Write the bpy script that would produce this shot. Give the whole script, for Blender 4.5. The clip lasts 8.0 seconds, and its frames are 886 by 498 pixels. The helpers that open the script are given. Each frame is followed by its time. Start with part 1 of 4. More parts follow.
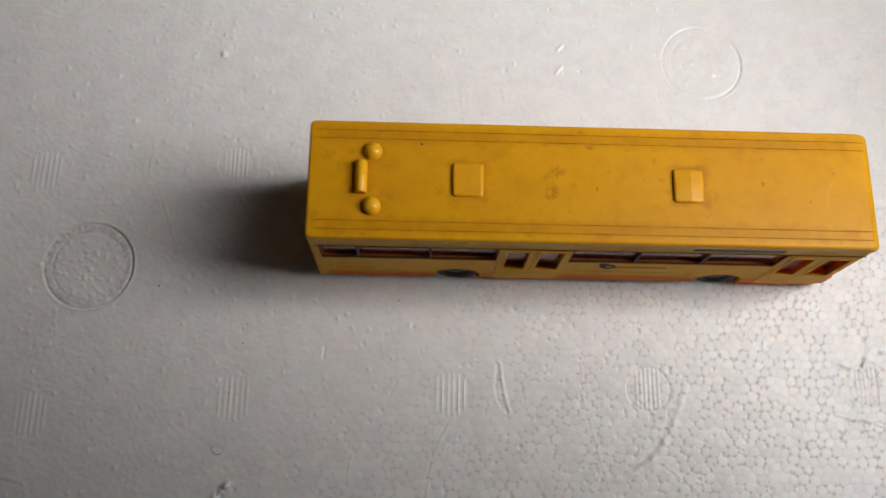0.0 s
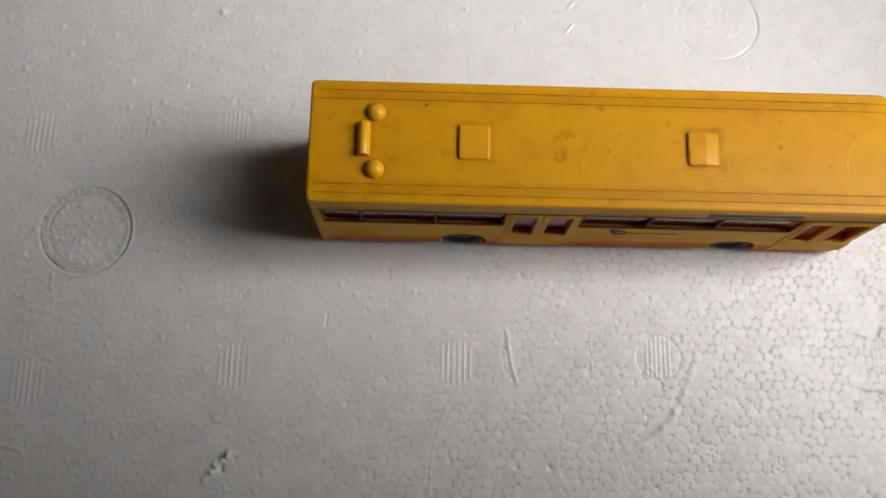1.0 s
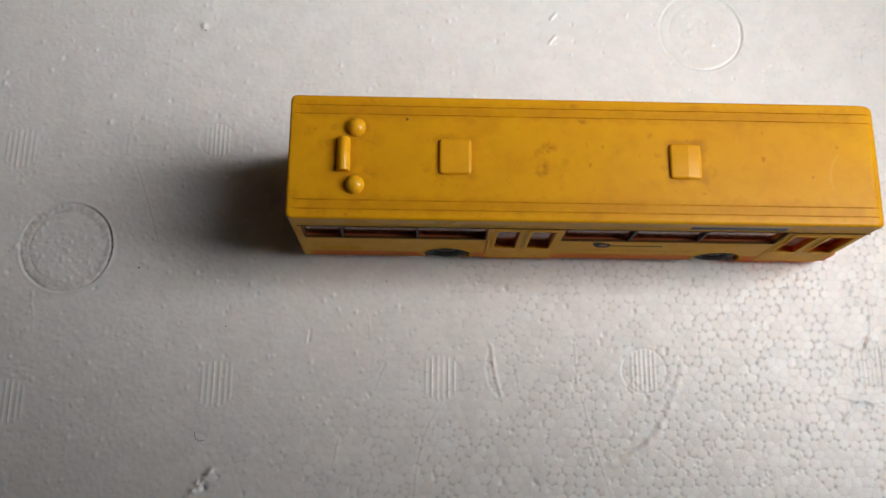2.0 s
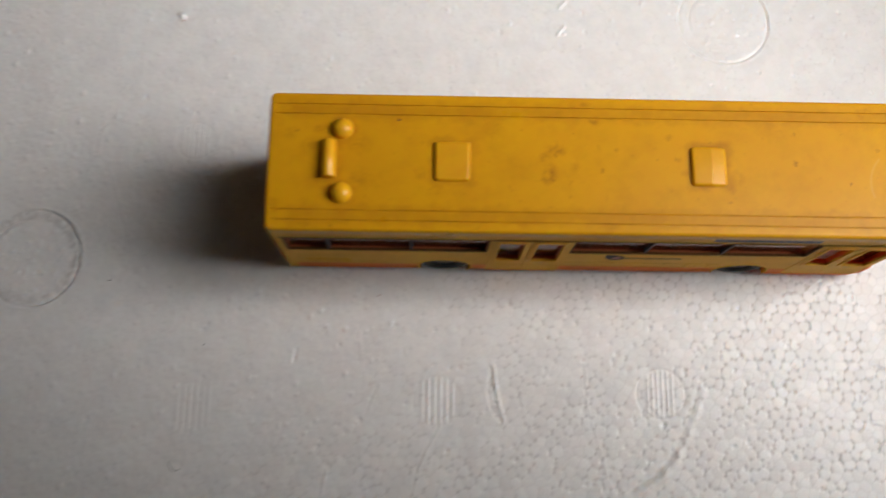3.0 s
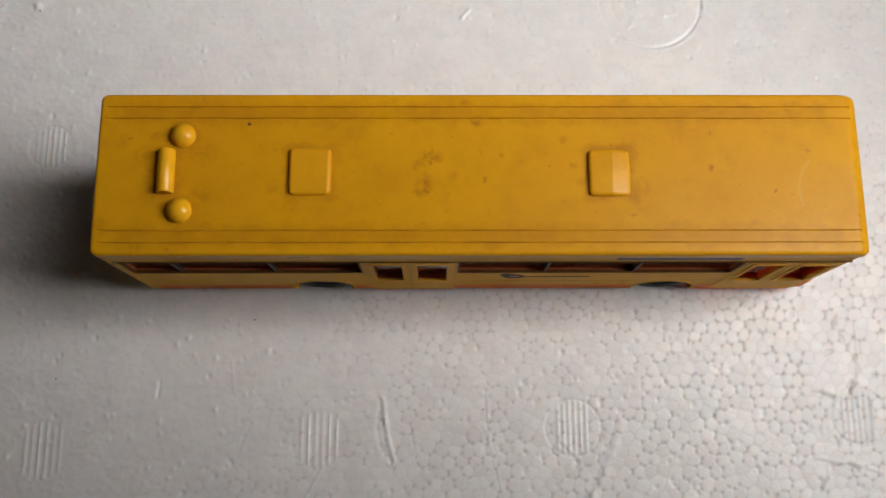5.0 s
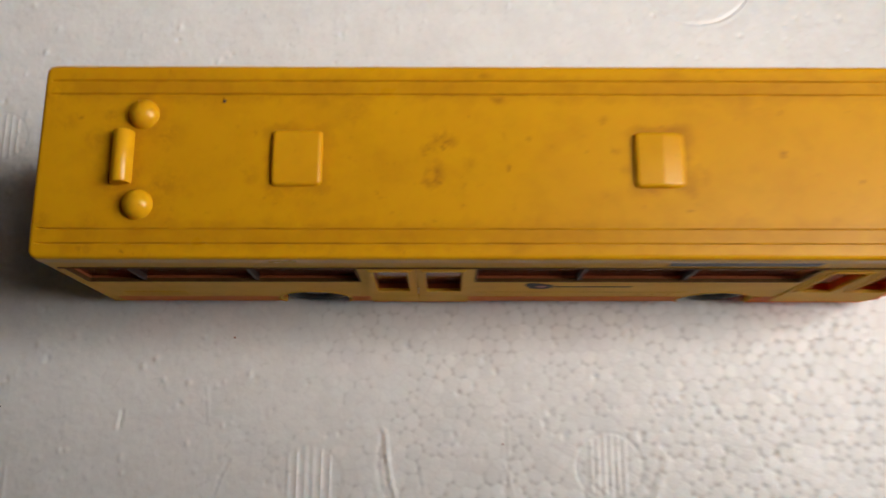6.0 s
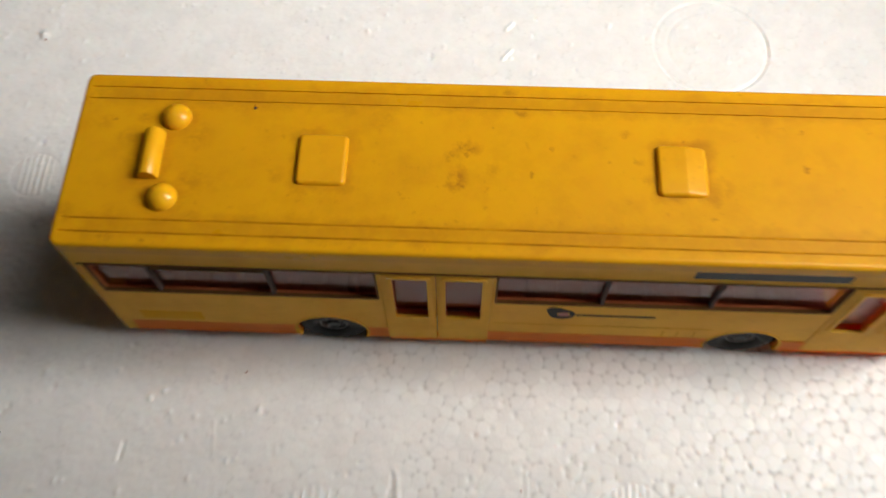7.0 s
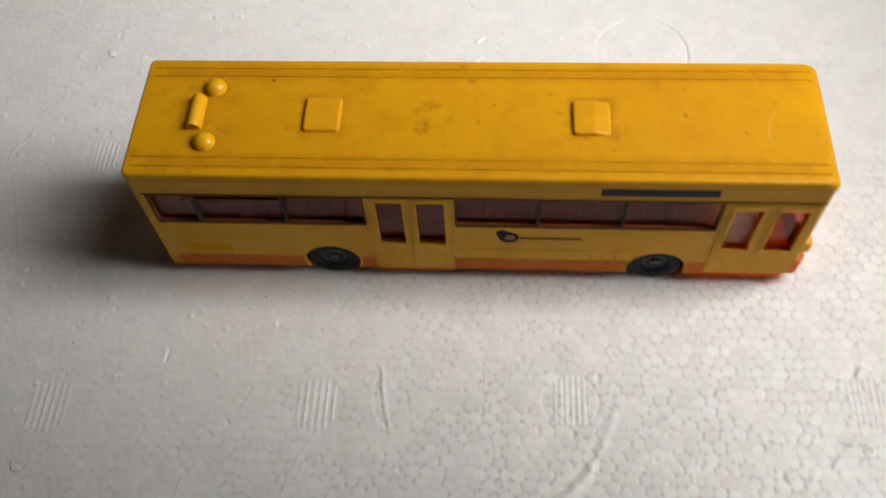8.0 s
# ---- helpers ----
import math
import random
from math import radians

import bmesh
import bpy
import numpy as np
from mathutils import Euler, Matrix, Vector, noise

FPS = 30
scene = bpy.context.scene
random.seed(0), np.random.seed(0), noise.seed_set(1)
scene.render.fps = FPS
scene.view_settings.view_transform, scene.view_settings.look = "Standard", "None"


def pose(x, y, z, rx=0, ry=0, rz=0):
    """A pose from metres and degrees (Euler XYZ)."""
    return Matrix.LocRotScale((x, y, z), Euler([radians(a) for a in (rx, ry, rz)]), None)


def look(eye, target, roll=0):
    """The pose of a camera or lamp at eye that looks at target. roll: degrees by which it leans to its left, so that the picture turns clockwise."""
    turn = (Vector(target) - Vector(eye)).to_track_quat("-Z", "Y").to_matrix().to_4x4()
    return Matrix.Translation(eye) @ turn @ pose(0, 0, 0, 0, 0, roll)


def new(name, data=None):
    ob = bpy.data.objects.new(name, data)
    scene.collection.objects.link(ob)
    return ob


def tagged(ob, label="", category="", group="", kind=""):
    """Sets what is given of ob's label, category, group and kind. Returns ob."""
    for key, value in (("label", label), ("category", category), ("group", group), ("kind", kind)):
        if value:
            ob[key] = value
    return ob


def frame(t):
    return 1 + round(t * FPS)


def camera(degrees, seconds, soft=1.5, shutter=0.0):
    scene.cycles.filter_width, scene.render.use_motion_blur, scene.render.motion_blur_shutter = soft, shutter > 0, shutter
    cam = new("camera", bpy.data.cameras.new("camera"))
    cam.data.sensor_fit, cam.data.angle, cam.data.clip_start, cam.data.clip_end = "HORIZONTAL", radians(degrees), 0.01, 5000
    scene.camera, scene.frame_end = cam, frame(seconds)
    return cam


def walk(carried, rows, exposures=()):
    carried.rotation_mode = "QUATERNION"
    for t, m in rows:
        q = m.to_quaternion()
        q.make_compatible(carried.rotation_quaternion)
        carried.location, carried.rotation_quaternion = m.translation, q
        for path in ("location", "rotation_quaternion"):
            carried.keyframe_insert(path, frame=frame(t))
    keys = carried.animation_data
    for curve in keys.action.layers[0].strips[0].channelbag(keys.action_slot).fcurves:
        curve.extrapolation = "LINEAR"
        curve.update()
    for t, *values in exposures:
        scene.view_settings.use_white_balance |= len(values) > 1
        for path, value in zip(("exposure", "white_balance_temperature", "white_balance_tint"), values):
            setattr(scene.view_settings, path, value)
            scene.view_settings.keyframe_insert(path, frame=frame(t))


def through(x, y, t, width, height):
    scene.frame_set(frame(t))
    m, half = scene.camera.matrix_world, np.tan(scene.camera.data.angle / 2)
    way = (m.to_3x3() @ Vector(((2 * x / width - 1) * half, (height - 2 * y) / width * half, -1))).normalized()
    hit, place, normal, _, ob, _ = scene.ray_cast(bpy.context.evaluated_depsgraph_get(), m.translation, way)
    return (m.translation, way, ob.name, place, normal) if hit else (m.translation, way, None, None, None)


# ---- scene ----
# ================= camera and walk =================
cam = camera(52.15, 8.0, soft=1.55, shutter=0.9)
ROWS = [
    (0, 0.02479, -0.06043, 0.23617, 16.281, -2.053, 0.687),
    (0.2, 0.02611, -0.05860, 0.23320, 15.700, -1.910, 0.826),
    (0.5, 0.02558, -0.05786, 0.22877, 14.835, -1.697, 1.034),
    (1, 0.02528, -0.05891, 0.22989, 14.129, -1.680, 0.932),
    (1.2, 0.02710, -0.05935, 0.22930, 14.250, -1.730, 0.770),
    (1.5, 0.02885, -0.05777, 0.23135, 14.428, -1.803, 0.522),
    (2.8, 0.02829, -0.05056, 0.21620, 14.402, -1.426, 0.412),
    (3, 0.03186, -0.04609, 0.21113, 13.734, -1.210, 0.577),
    (3.5, 0.04466, -0.03650, 0.19771, 13.419, -1.121, 0.218),
    (3.7, 0.04800, -0.03615, 0.19460, 13.250, -1.120, 0.148),
    (4, 0.05067, -0.03551, 0.19307, 12.995, -1.118, 0.042),
    (4.5, 0.05726, -0.03392, 0.18983, 12.532, -0.779, -0.111),
    (4.7, 0.05811, -0.03306, 0.19003, 12.280, -0.605, -0.171),
    (5.8, 0.06006, -0.03041, 0.16970, 13.320, -0.045, -0.060),
    (6, 0.05747, -0.02860, 0.16098, 13.590, -0.170, 0.044),
    (6.2, 0.05600, -0.02952, 0.15032, 15.177, 0.060, 0.541),
    (6.3, 0.05597, -0.03174, 0.14586, 17.195, 0.216, 1.243),
    (6.5, 0.05561, -0.03580, 0.14652, 21.090, -0.271, 1.386),
    (6.7, 0.05662, -0.03879, 0.14719, 22.726, -0.027, 1.620),
    (6.8, 0.05750, -0.04390, 0.14698, 24.100, 0.273, 2.207),
    (7, 0.05789, -0.05327, 0.15070, 25.609, 0.438, 2.208),
    (7.2, 0.06020, -0.05850, 0.15900, 25.380, 0.930, 2.420),
    (7.3, 0.06215, -0.06490, 0.16137, 26.848, 1.122, 2.822),
    (7.5, 0.06573, -0.07356, 0.16607, 28.028, 1.440, 2.740),
    (7.7, 0.06850, -0.08375, 0.17150, 29.245, 1.824, 2.705),
    (7.8, 0.06985, -0.09014, 0.17300, 30.232, 2.043, 2.959),
    (8, 0.07133, -0.09765, 0.17447, 31.071, 2.399, 2.653),
]
EXPOSURES = [(0.0, -0.45, 6430, 11.6), (0.5, -0.41, 6430, 11.7), (3.0, -0.38, 6460, 12.0), (4.0, -0.49, 6490, 12.2), (4.7, -0.58, 6500, 12.2), (6.0, -0.47, 6720, 12.4), (6.2, -0.22, 6760, 12.0), (6.5, 0.02, 6600, 9.5), (7.0, -0.06, 6600, 9.5), (7.5, -0.05, 6560, 9.2), (7.7, -0.09, 6520, 9.2), (8.0, -0.23, 6500, 9.5)]
walk(cam, [(t, pose(x, y, z, rx, ry, rz)) for t, x, y, z, rx, ry, rz in ROWS], EXPOSURES)

# ================= light =================
world = bpy.data.worlds.new("sky")
world.use_nodes = True
scene.world = world
wn = world.node_tree.nodes
sky = wn.new("ShaderNodeTexSky")
sky.sky_type, sky.sun_disc, sky.sun_elevation, sky.sun_rotation = "NISHITA", False, radians(40), radians(-60)
world.node_tree.links.new(sky.outputs[0], wn["Background"].inputs[0])
wn["Background"].inputs[1].default_value = 0.05

# daylight through the one window in the sloping roof, trimmed by the narrower opening of an added, unseen slab
SLOPE = 1.152  # how far the roof leans over for each metre of height
LIGHT_MASK_X, ROOF_X = 0.41, 1.055  # where the two slopes meet the level of the foam
WIN_Y, WIN_Z = (-0.125, 0.147), (0.191, 0.698)
LIGHT_MASK_OPENING = [(-0.090, 0.135), (0.11, 0.135), (0.11, 0.272), (0.066, 0.272)]  # (y, z)
RUN = math.hypot(1.0, SLOPE)
win_mid = Vector((ROOF_X - SLOPE * sum(WIN_Z) / 2, sum(WIN_Y) / 2, sum(WIN_Z) / 2))
lamp = bpy.data.lights.new("window_daylight", "AREA")
lamp.shape, lamp.size, lamp.size_y, lamp.energy, lamp.color = "RECTANGLE", WIN_Y[1] - WIN_Y[0], (WIN_Z[1] - WIN_Z[0]) * RUN, 12.3, (1.0, 0.962, 0.92)
new("window_daylight", lamp).matrix_world = look(win_mid, win_mid - Vector((1, 0, SLOPE))) @ pose(0, 0, 0.03)


# ================= materials =================
def material(name, color, rough=0.5, **more):
    m = bpy.data.materials.new(name)
    m.use_nodes = True
    n = m.node_tree.nodes["Principled BSDF"]
    n.inputs["Base Color"].default_value = (*color, 1)
    n.inputs["Roughness"].default_value = rough
    for key, value in more.items():
        n.inputs[key.replace("_", " ")].default_value = value
    return m


class Nodes:
    """Short forms for wiring a material."""

    def __init__(self, m):
        self.tree = m.node_tree
        self.shader = self.tree.nodes["Principled BSDF"]

    def add(self, kind, **values):
        n = self.tree.nodes.new(kind)
        for key, value in values.items():
            n.inputs[key.replace("_", " ")].default_value = value
        return n

    def link(self, a, b):
        self.tree.links.new(a, b)

    def coords(self):
        return self.add("ShaderNodeTexCoord").outputs["Object"]

    def noise(self, scale, detail=4.0, rough=0.55, vector=None):
        n = self.add("ShaderNodeTexNoise", Scale=scale, Detail=detail, Roughness=rough)
        self.link(vector or self.coords(), n.inputs["Vector"])
        return n.outputs["Fac"]

    def ramp(self, fac, *stops):
        n = self.add("ShaderNodeValToRGB")
        while len(n.color_ramp.elements) < len(stops):
            n.color_ramp.elements.new(0.5)
        for e, (p, c) in zip(n.color_ramp.elements, stops):
            e.position, e.color = p, (*c, 1) if isinstance(c, tuple) else (c, c, c, 1)
        self.link(fac, n.inputs[0])
        return n.outputs[0]

    def math(self, op, a, b=None, c=None):
        n = self.add("ShaderNodeMath")
        n.operation = op
        for k, v in enumerate((a, b, c)):
            if v is None:
                continue
            if isinstance(v, (int, float)):
                n.inputs[k].default_value = v
            else:
                self.link(v, n.inputs[k])
        return n.outputs[0]

    def mix(self, fac, a, b):
        n = self.add("ShaderNodeMix")
        n.data_type = "RGBA"
        for socket, v in ((n.inputs[0], fac), (n.inputs[6], a), (n.inputs[7], b)):
            if isinstance(v, (int, float)):
                socket.default_value = v
            elif isinstance(v, tuple):
                socket.default_value = (*v, 1)
            else:
                self.link(v, socket)
        return n.outputs[2]

    def bump(self, height, distance, strength=1.0):
        n = self.add("ShaderNodeBump", Strength=strength, Distance=distance)
        self.link(height, n.inputs["Height"])
        self.link(n.outputs[0], self.shader.inputs["Normal"])

    def color(self, socket):
        self.link(socket, self.shader.inputs["Base Color"])

    def rough(self, socket):
        self.link(socket, self.shader.inputs["Roughness"])


YELLOW, GRIME = (0.705, 0.348, 0.007), (0.30, 0.095, 0.008)


def yellow_plastic(name, spots=(), tone=YELLOW, gloss=0.16, rough=0.26):
    """Old glossy yellow plastic, greasy and a little grimy. spots: smudges of (x, y, radius, strength) in millimetres."""
    m = material(name, tone, 0.36, Specular_IOR_Level=gloss, Subsurface_Weight=0.25, Subsurface_Radius=(1.0, 0.5, 0.05), Subsurface_Scale=0.0009)
    k = Nodes(m)
    co = k.coords()
    big = k.noise(45.0, 5.0, 0.6, co)
    fine = k.noise(700.0, 4.0, 0.65, co)
    col = k.mix(k.ramp(big, (0.35, 0.0), (0.72, 0.6)), tone, tuple(c * f for c, f in zip(tone, (0.86, 0.76, 0.9))))
    film = k.ramp(k.noise(170.0, 5.0, 0.65, co), (0.47, 0.0), (0.76, 0.2))
    col = k.mix(film, col, GRIME)
    specks = k.ramp(fine, (0.61, 0.0), (0.73, 0.5))
    patchy = k.ramp(k.noise(70.0, 3.0, 0.55, co), (0.42, 0.0), (0.66, 1.0))
    dirt_and_shade = k.math("MULTIPLY", specks, patchy)
    if spots:
        xyz = k.add("ShaderNodeSeparateXYZ")
        warp = k.add("ShaderNodeTexNoise", Scale=260.0, Detail=4.0, Roughness=0.7)
        k.link(co, warp.inputs["Vector"])
        shift = k.add("ShaderNodeVectorMath")
        shift.operation = "MULTIPLY_ADD"
        k.link(warp.outputs["Color"], shift.inputs[0])
        shift.inputs[1].default_value, shift.inputs[2].default_value = (0.0052, 0.0052, 0.0), (-0.0026, -0.0026, 0.0)
        moved = k.add("ShaderNodeVectorMath")
        k.link(co, moved.inputs[0])
        k.link(shift.outputs[0], moved.inputs[1])
        k.link(moved.outputs[0], xyz.inputs[0])
        torn = k.ramp(k.noise(520.0, 6.0, 0.72, co), (0.40, 0.0), (0.64, 1.0))
        still = k.add("ShaderNodeSeparateXYZ")
        ragged = k.add("ShaderNodeTexNoise", Scale=1100.0, Detail=3.0, Roughness=0.6)
        k.link(co, ragged.inputs["Vector"])
        nudge = k.add("ShaderNodeVectorMath")
        nudge.operation = "MULTIPLY_ADD"
        k.link(ragged.outputs["Color"], nudge.inputs[0])
        nudge.inputs[1].default_value, nudge.inputs[2].default_value = (0.0022, 0.0022, 0.0), (-0.0011, -0.0011, 0.0)
        nudged = k.add("ShaderNodeVectorMath")
        k.link(co, nudged.inputs[0])
        k.link(nudge.outputs[0], nudged.inputs[1])
        k.link(nudged.outputs[0], still.inputs[0])
        for x, y, r, s in spots:
            here = still if r < 0.7 else xyz
            dx = k.math("SUBTRACT", here.outputs[0], x * 0.001)
            dy = k.math("SUBTRACT", here.outputs[1], y * 0.001)
            d = k.math("SQRT", k.math("ADD", k.math("MULTIPLY", dx, dx), k.math("MULTIPLY", dy, dy)))
            near = k.math("SUBTRACT", 1.0, k.math("MINIMUM", 1.0, k.math("DIVIDE", d, r * 0.001)))
            near = k.math("MULTIPLY", near, s * (1.5 if r > 0.7 else 1.2))
            if r > 0.7:
                near = k.math("MULTIPLY", near, torn)
            dirt_and_shade = k.math("MAXIMUM", dirt_and_shade, k.math("MINIMUM", near, s))
    if spots:
        # brown film round the raised fittings, with their soft shade painted in too: centre, half sizes, rounding and
        # strength in millimetres
        flat = k.add("ShaderNodeSeparateXYZ")
        k.link(moved.outputs[0], flat.inputs[0])
        uneven = k.ramp(k.noise(330.0, 5.0, 0.7, co), (0.3, 0.35), (0.7, 1.0))
        for x, y, hx, hy, r, s in FITTINGS:
            dx = k.math("MAXIMUM", 0.0, k.math("SUBTRACT", k.math("ABSOLUTE", k.math("SUBTRACT", flat.outputs[0], x * 0.001)), hx * 0.001))
            dy = k.math("MAXIMUM", 0.0, k.math("SUBTRACT", k.math("ABSOLUTE", k.math("SUBTRACT", flat.outputs[1], y * 0.001)), hy * 0.001))
            d = k.math("SQRT", k.math("ADD", k.math("MULTIPLY", dx, dx), k.math("MULTIPLY", dy, dy)))
            near = k.math("SUBTRACT", 1.0, k.math("MINIMUM", 1.0, k.math("MAXIMUM", 0.0, k.math("DIVIDE", k.math("SUBTRACT", d, r * 0.001), 0.0016))))
            dirt_and_shade = k.math("MAXIMUM", dirt_and_shade, k.math("MULTIPLY", k.math("MULTIPLY", near, s), uneven))
        plain = k.add("ShaderNodeSeparateXYZ")
        k.link(co, plain.inputs[0])
        dx, dy = k.math("SUBTRACT", plain.outputs[0], 0.1298), k.math("SUBTRACT", plain.outputs[1], 0.0112)
        d = k.math("SQRT", k.math("ADD", k.math("MULTIPLY", dx, dx), k.math("MULTIPLY", dy, dy)))
        off = k.math("ABSOLUTE", k.math("SUBTRACT", d, 0.0078))
        arc = k.math("MULTIPLY", k.math("MULTIPLY", k.math("LESS_THAN", dx, -0.0055), k.math("GREATER_THAN", dy, -0.0028)), k.math("SUBTRACT", 1.0, k.math("MINIMUM", 1.0, k.math("DIVIDE", off, 0.0004))))
        col = k.mix(k.math("MULTIPLY", arc, 0.24), col, (0.75, 0.5, 0.16))
    k.color(k.mix(dirt_and_shade, col, GRIME))
    k.rough(k.ramp(big, (0.3, rough), (0.7, rough + 0.14)))
    k.bump(k.noise(350.0, 3.0, 0.5, co), 0.00006, 0.5)
    return m


FITTINGS = ((36.85, 14.65, 3.65, 4.25, 0.0, 0.5), (89.0, 14.4, 3.7, 4.2, 0.0, 0.6), (11.8, 14.7, 1.5, 3.9, 0.0, 0.5), (14.4, 21.3, 0.0, 0.0, 2.2, 0.5), (14.4, 7.7, 0.0, 0.0, 2.2, 0.5), (66.0, 3.25, 62.0, 0.9, 0.0, 0.36), (66.0, 25.45, 62.0, 0.9, 0.0, 0.36))
SPECKS = [
    (25.9, 23.4, 0.4, 1.0), (106.8, 15.3, 0.65, 0.8), (117.9, 11.2, 0.55, 0.75), (124.1, 18.5, 0.5, 0.5), (92.8, 6.7, 0.55, 0.6), (107.0, 21.6, 0.45, 0.55), (116.8, 21.8, 0.35, 0.35),
    (116.4, 4.5, 0.4, 0.7), (115.2, 4.2, 0.45, 0.7), (89.5, 19.3, 0.4, 0.8), (57.8, 16.4, 0.5, 0.65), (57.2, 11.1, 0.5, 0.7), (67.2, 13.2, 0.6, 0.6), (70.3, 17.7, 0.55, 0.45),
    (61.5, 21.1, 0.4, 0.5), (51.0, 21.6, 0.4, 0.35), (131.8, 7.0, 0.4, 0.5), (78.8, 15.7, 0.5, 0.35), (5.2, 21.0, 0.5, 0.5), (12.6, 0.9, 0.6, 0.7),
]
SMUDGES = [
    (57.2, 18.3, 2.0, 0.7), (59.0, 17.2, 1.6, 0.62), (55.8, 16.0, 1.7, 0.62), (56.5, 12.4, 2.0, 0.72), (66.2, 18.0, 1.0, 0.4), (81.6, 20.7, 1.2, 0.5), (82.8, 15.9, 0.9, 0.35),
    (66.6, 24.4, 1.8, 0.6), (64.6, 27.6, 1.2, 0.4), (73.5, 16.1, 0.8, 0.35), (79.2, 4.6, 1.6, 0.35), (71.7, 2.5, 1.6, 0.4), (125.6, 4.4, 1.2, 0.5), (7.0, 0.9, 1.6, 0.6),
    (3.5, 20.0, 2.0, 0.3), (9.5, 21.3, 1.8, 0.4), (8.0, 4.4, 3.5, 0.25), (1.0, 5.0, 2.2, 0.45), (0.9, 24.5, 2.6, 0.45), (122.0, 26.4, 3.0, 0.5), (50.0, 26.0, 4.0, 0.25),
    (11.6, 14.6, 4.5, 0.4), (24.0, 24.5, 2.5, 0.25), (18.6, 18.2, 2.8, 0.34), (18.2, 10.8, 2.8, 0.34), (8.2, 17.4, 2.6, 0.3), (30.2, 12.0, 1.8, 0.35), (95.0, 12.0, 2.0, 0.4), (84.0, 12.5, 1.6, 0.4), (45.5, 22.0, 2.2, 0.3), (62.0, 13.8, 1.6, 0.35),
]
ROOF_YELLOW = yellow_plastic("roof_yellow", SPECKS + SMUDGES)
HATCH_YELLOW = yellow_plastic("hatch_yellow", tone=(0.74, 0.365, 0.008), gloss=0.25)
# paler plastic, its tone also raised in place of missing fill light
SIDE_YELLOW = yellow_plastic("side_yellow", tone=(0.80, 0.432, 0.056), gloss=0.05, rough=0.45)
# brighter tone puts the light that domes and bar catch into their colour
LIT_FITTING_YELLOW = yellow_plastic("lit_fitting_yellow", tone=(0.86, 0.45, 0.012), gloss=0.36, rough=0.18)

GROOVE = material("grime_in_groove", (0.42, 0.18, 0.008), 0.6, Specular_IOR_Level=0.05)
k_ = Nodes(GROOVE)
k_.color(k_.mix(k_.ramp(k_.noise(110.0, 5.0, 0.7), (0.34, 0.0), (0.6, 1.0)), (0.36, 0.145, 0.007), (0.68, 0.32, 0.008)))
DARK_LINE = material("brown_black_trim", (0.030, 0.013, 0.006), 0.6, Specular_IOR_Level=0.05)
GREY_TRIM = material("grey_trim", (0.062, 0.038, 0.032), 0.55, Specular_IOR_Level=0.08)
SIGN_GREY = material("sign_grey", (0.012, 0.012, 0.013), 0.40, Specular_IOR_Level=0.1)
PRINT = material("dark_print", (0.022, 0.015, 0.011), 0.5, Specular_IOR_Level=0.08)
PRINT_RED = material("faded_red_print", (0.35, 0.09, 0.06), 0.45)
for m_, s_ in ((DARK_LINE, 900.0), (GREY_TRIM, 900.0), (SIGN_GREY, 700.0)):
    k_ = Nodes(m_)
    b_ = tuple(m_.node_tree.nodes["Principled BSDF"].inputs["Base Color"].default_value)[:3]
    k_.color(k_.mix(k_.ramp(k_.noise(s_), (0.35, 0.0), (0.7, 1.0)), b_, tuple(c * 1.7 for c in b_)))


def red_plastic(name, through, shine):
    """Thin red-orange plastic that lets a share of the light through."""
    m = material(name, (0.78, 0.18, 0.006), 0.45, Specular_IOR_Level=0.08)
    k = Nodes(m)
    k.color(k.mix(k.ramp(k.noise(160.0), (0.3, 0.0), (0.75, 1.0)), (0.86, 0.28, 0.05), (0.76, 0.21, 0.032)))
    glow = k.add("ShaderNodeBsdfTranslucent", Color=shine)
    both = k.add("ShaderNodeMixShader", Fac=through)
    k.link(k.shader.outputs[0], both.inputs[1])
    k.link(glow.outputs[0], both.inputs[2])
    k.link(both.outputs[0], k.tree.nodes["Material Output"].inputs[0])
    return m


RED, RED_THIN = red_plastic("red_plastic", 0.36, (0.96, 0.36, 0.10, 1)), red_plastic("thin_red_plastic", 0.92, (0.96, 0.40, 0.16, 1))


def inside_plastic():
    """The same red plastic, duller, inside the bus; it also lets light through."""
    m = material("red_interior_plastic", (0.25, 0.085, 0.05), 0.6, Specular_IOR_Level=0.1)
    k = Nodes(m)
    k.color(k.mix(k.ramp(k.noise(200.0), (0.3, 0.0), (0.75, 1.0)), (0.54, 0.195, 0.13), (0.43, 0.148, 0.095)))
    glow = k.add("ShaderNodeBsdfTranslucent", Color=(0.95, 0.17, 0.03, 1))
    both = k.add("ShaderNodeMixShader", Fac=0.25)
    k.link(k.shader.outputs[0], both.inputs[1])
    k.link(glow.outputs[0], both.inputs[2])
    k.link(both.outputs[0], k.tree.nodes["Material Output"].inputs[0])
    return m


RED_INSIDE = inside_plastic()
FRAME_BROWN = material("brown_window_frame", (0.10, 0.05, 0.018), 0.6, Specular_IOR_Level=0.05)
k_ = Nodes(FRAME_BROWN)
k_.color(k_.mix(k_.ramp(k_.noise(700.0), (0.3, 0.0), (0.75, 1.0)), (0.17, 0.08, 0.024), (0.12, 0.054, 0.015)))
GLASS = material("clear_plastic_glazing", (0.60, 0.38, 0.36), 0.12, Transmission_Weight=1.0, IOR=1.24, Specular_Tint=(1.0, 0.34, 0.28, 1.0))


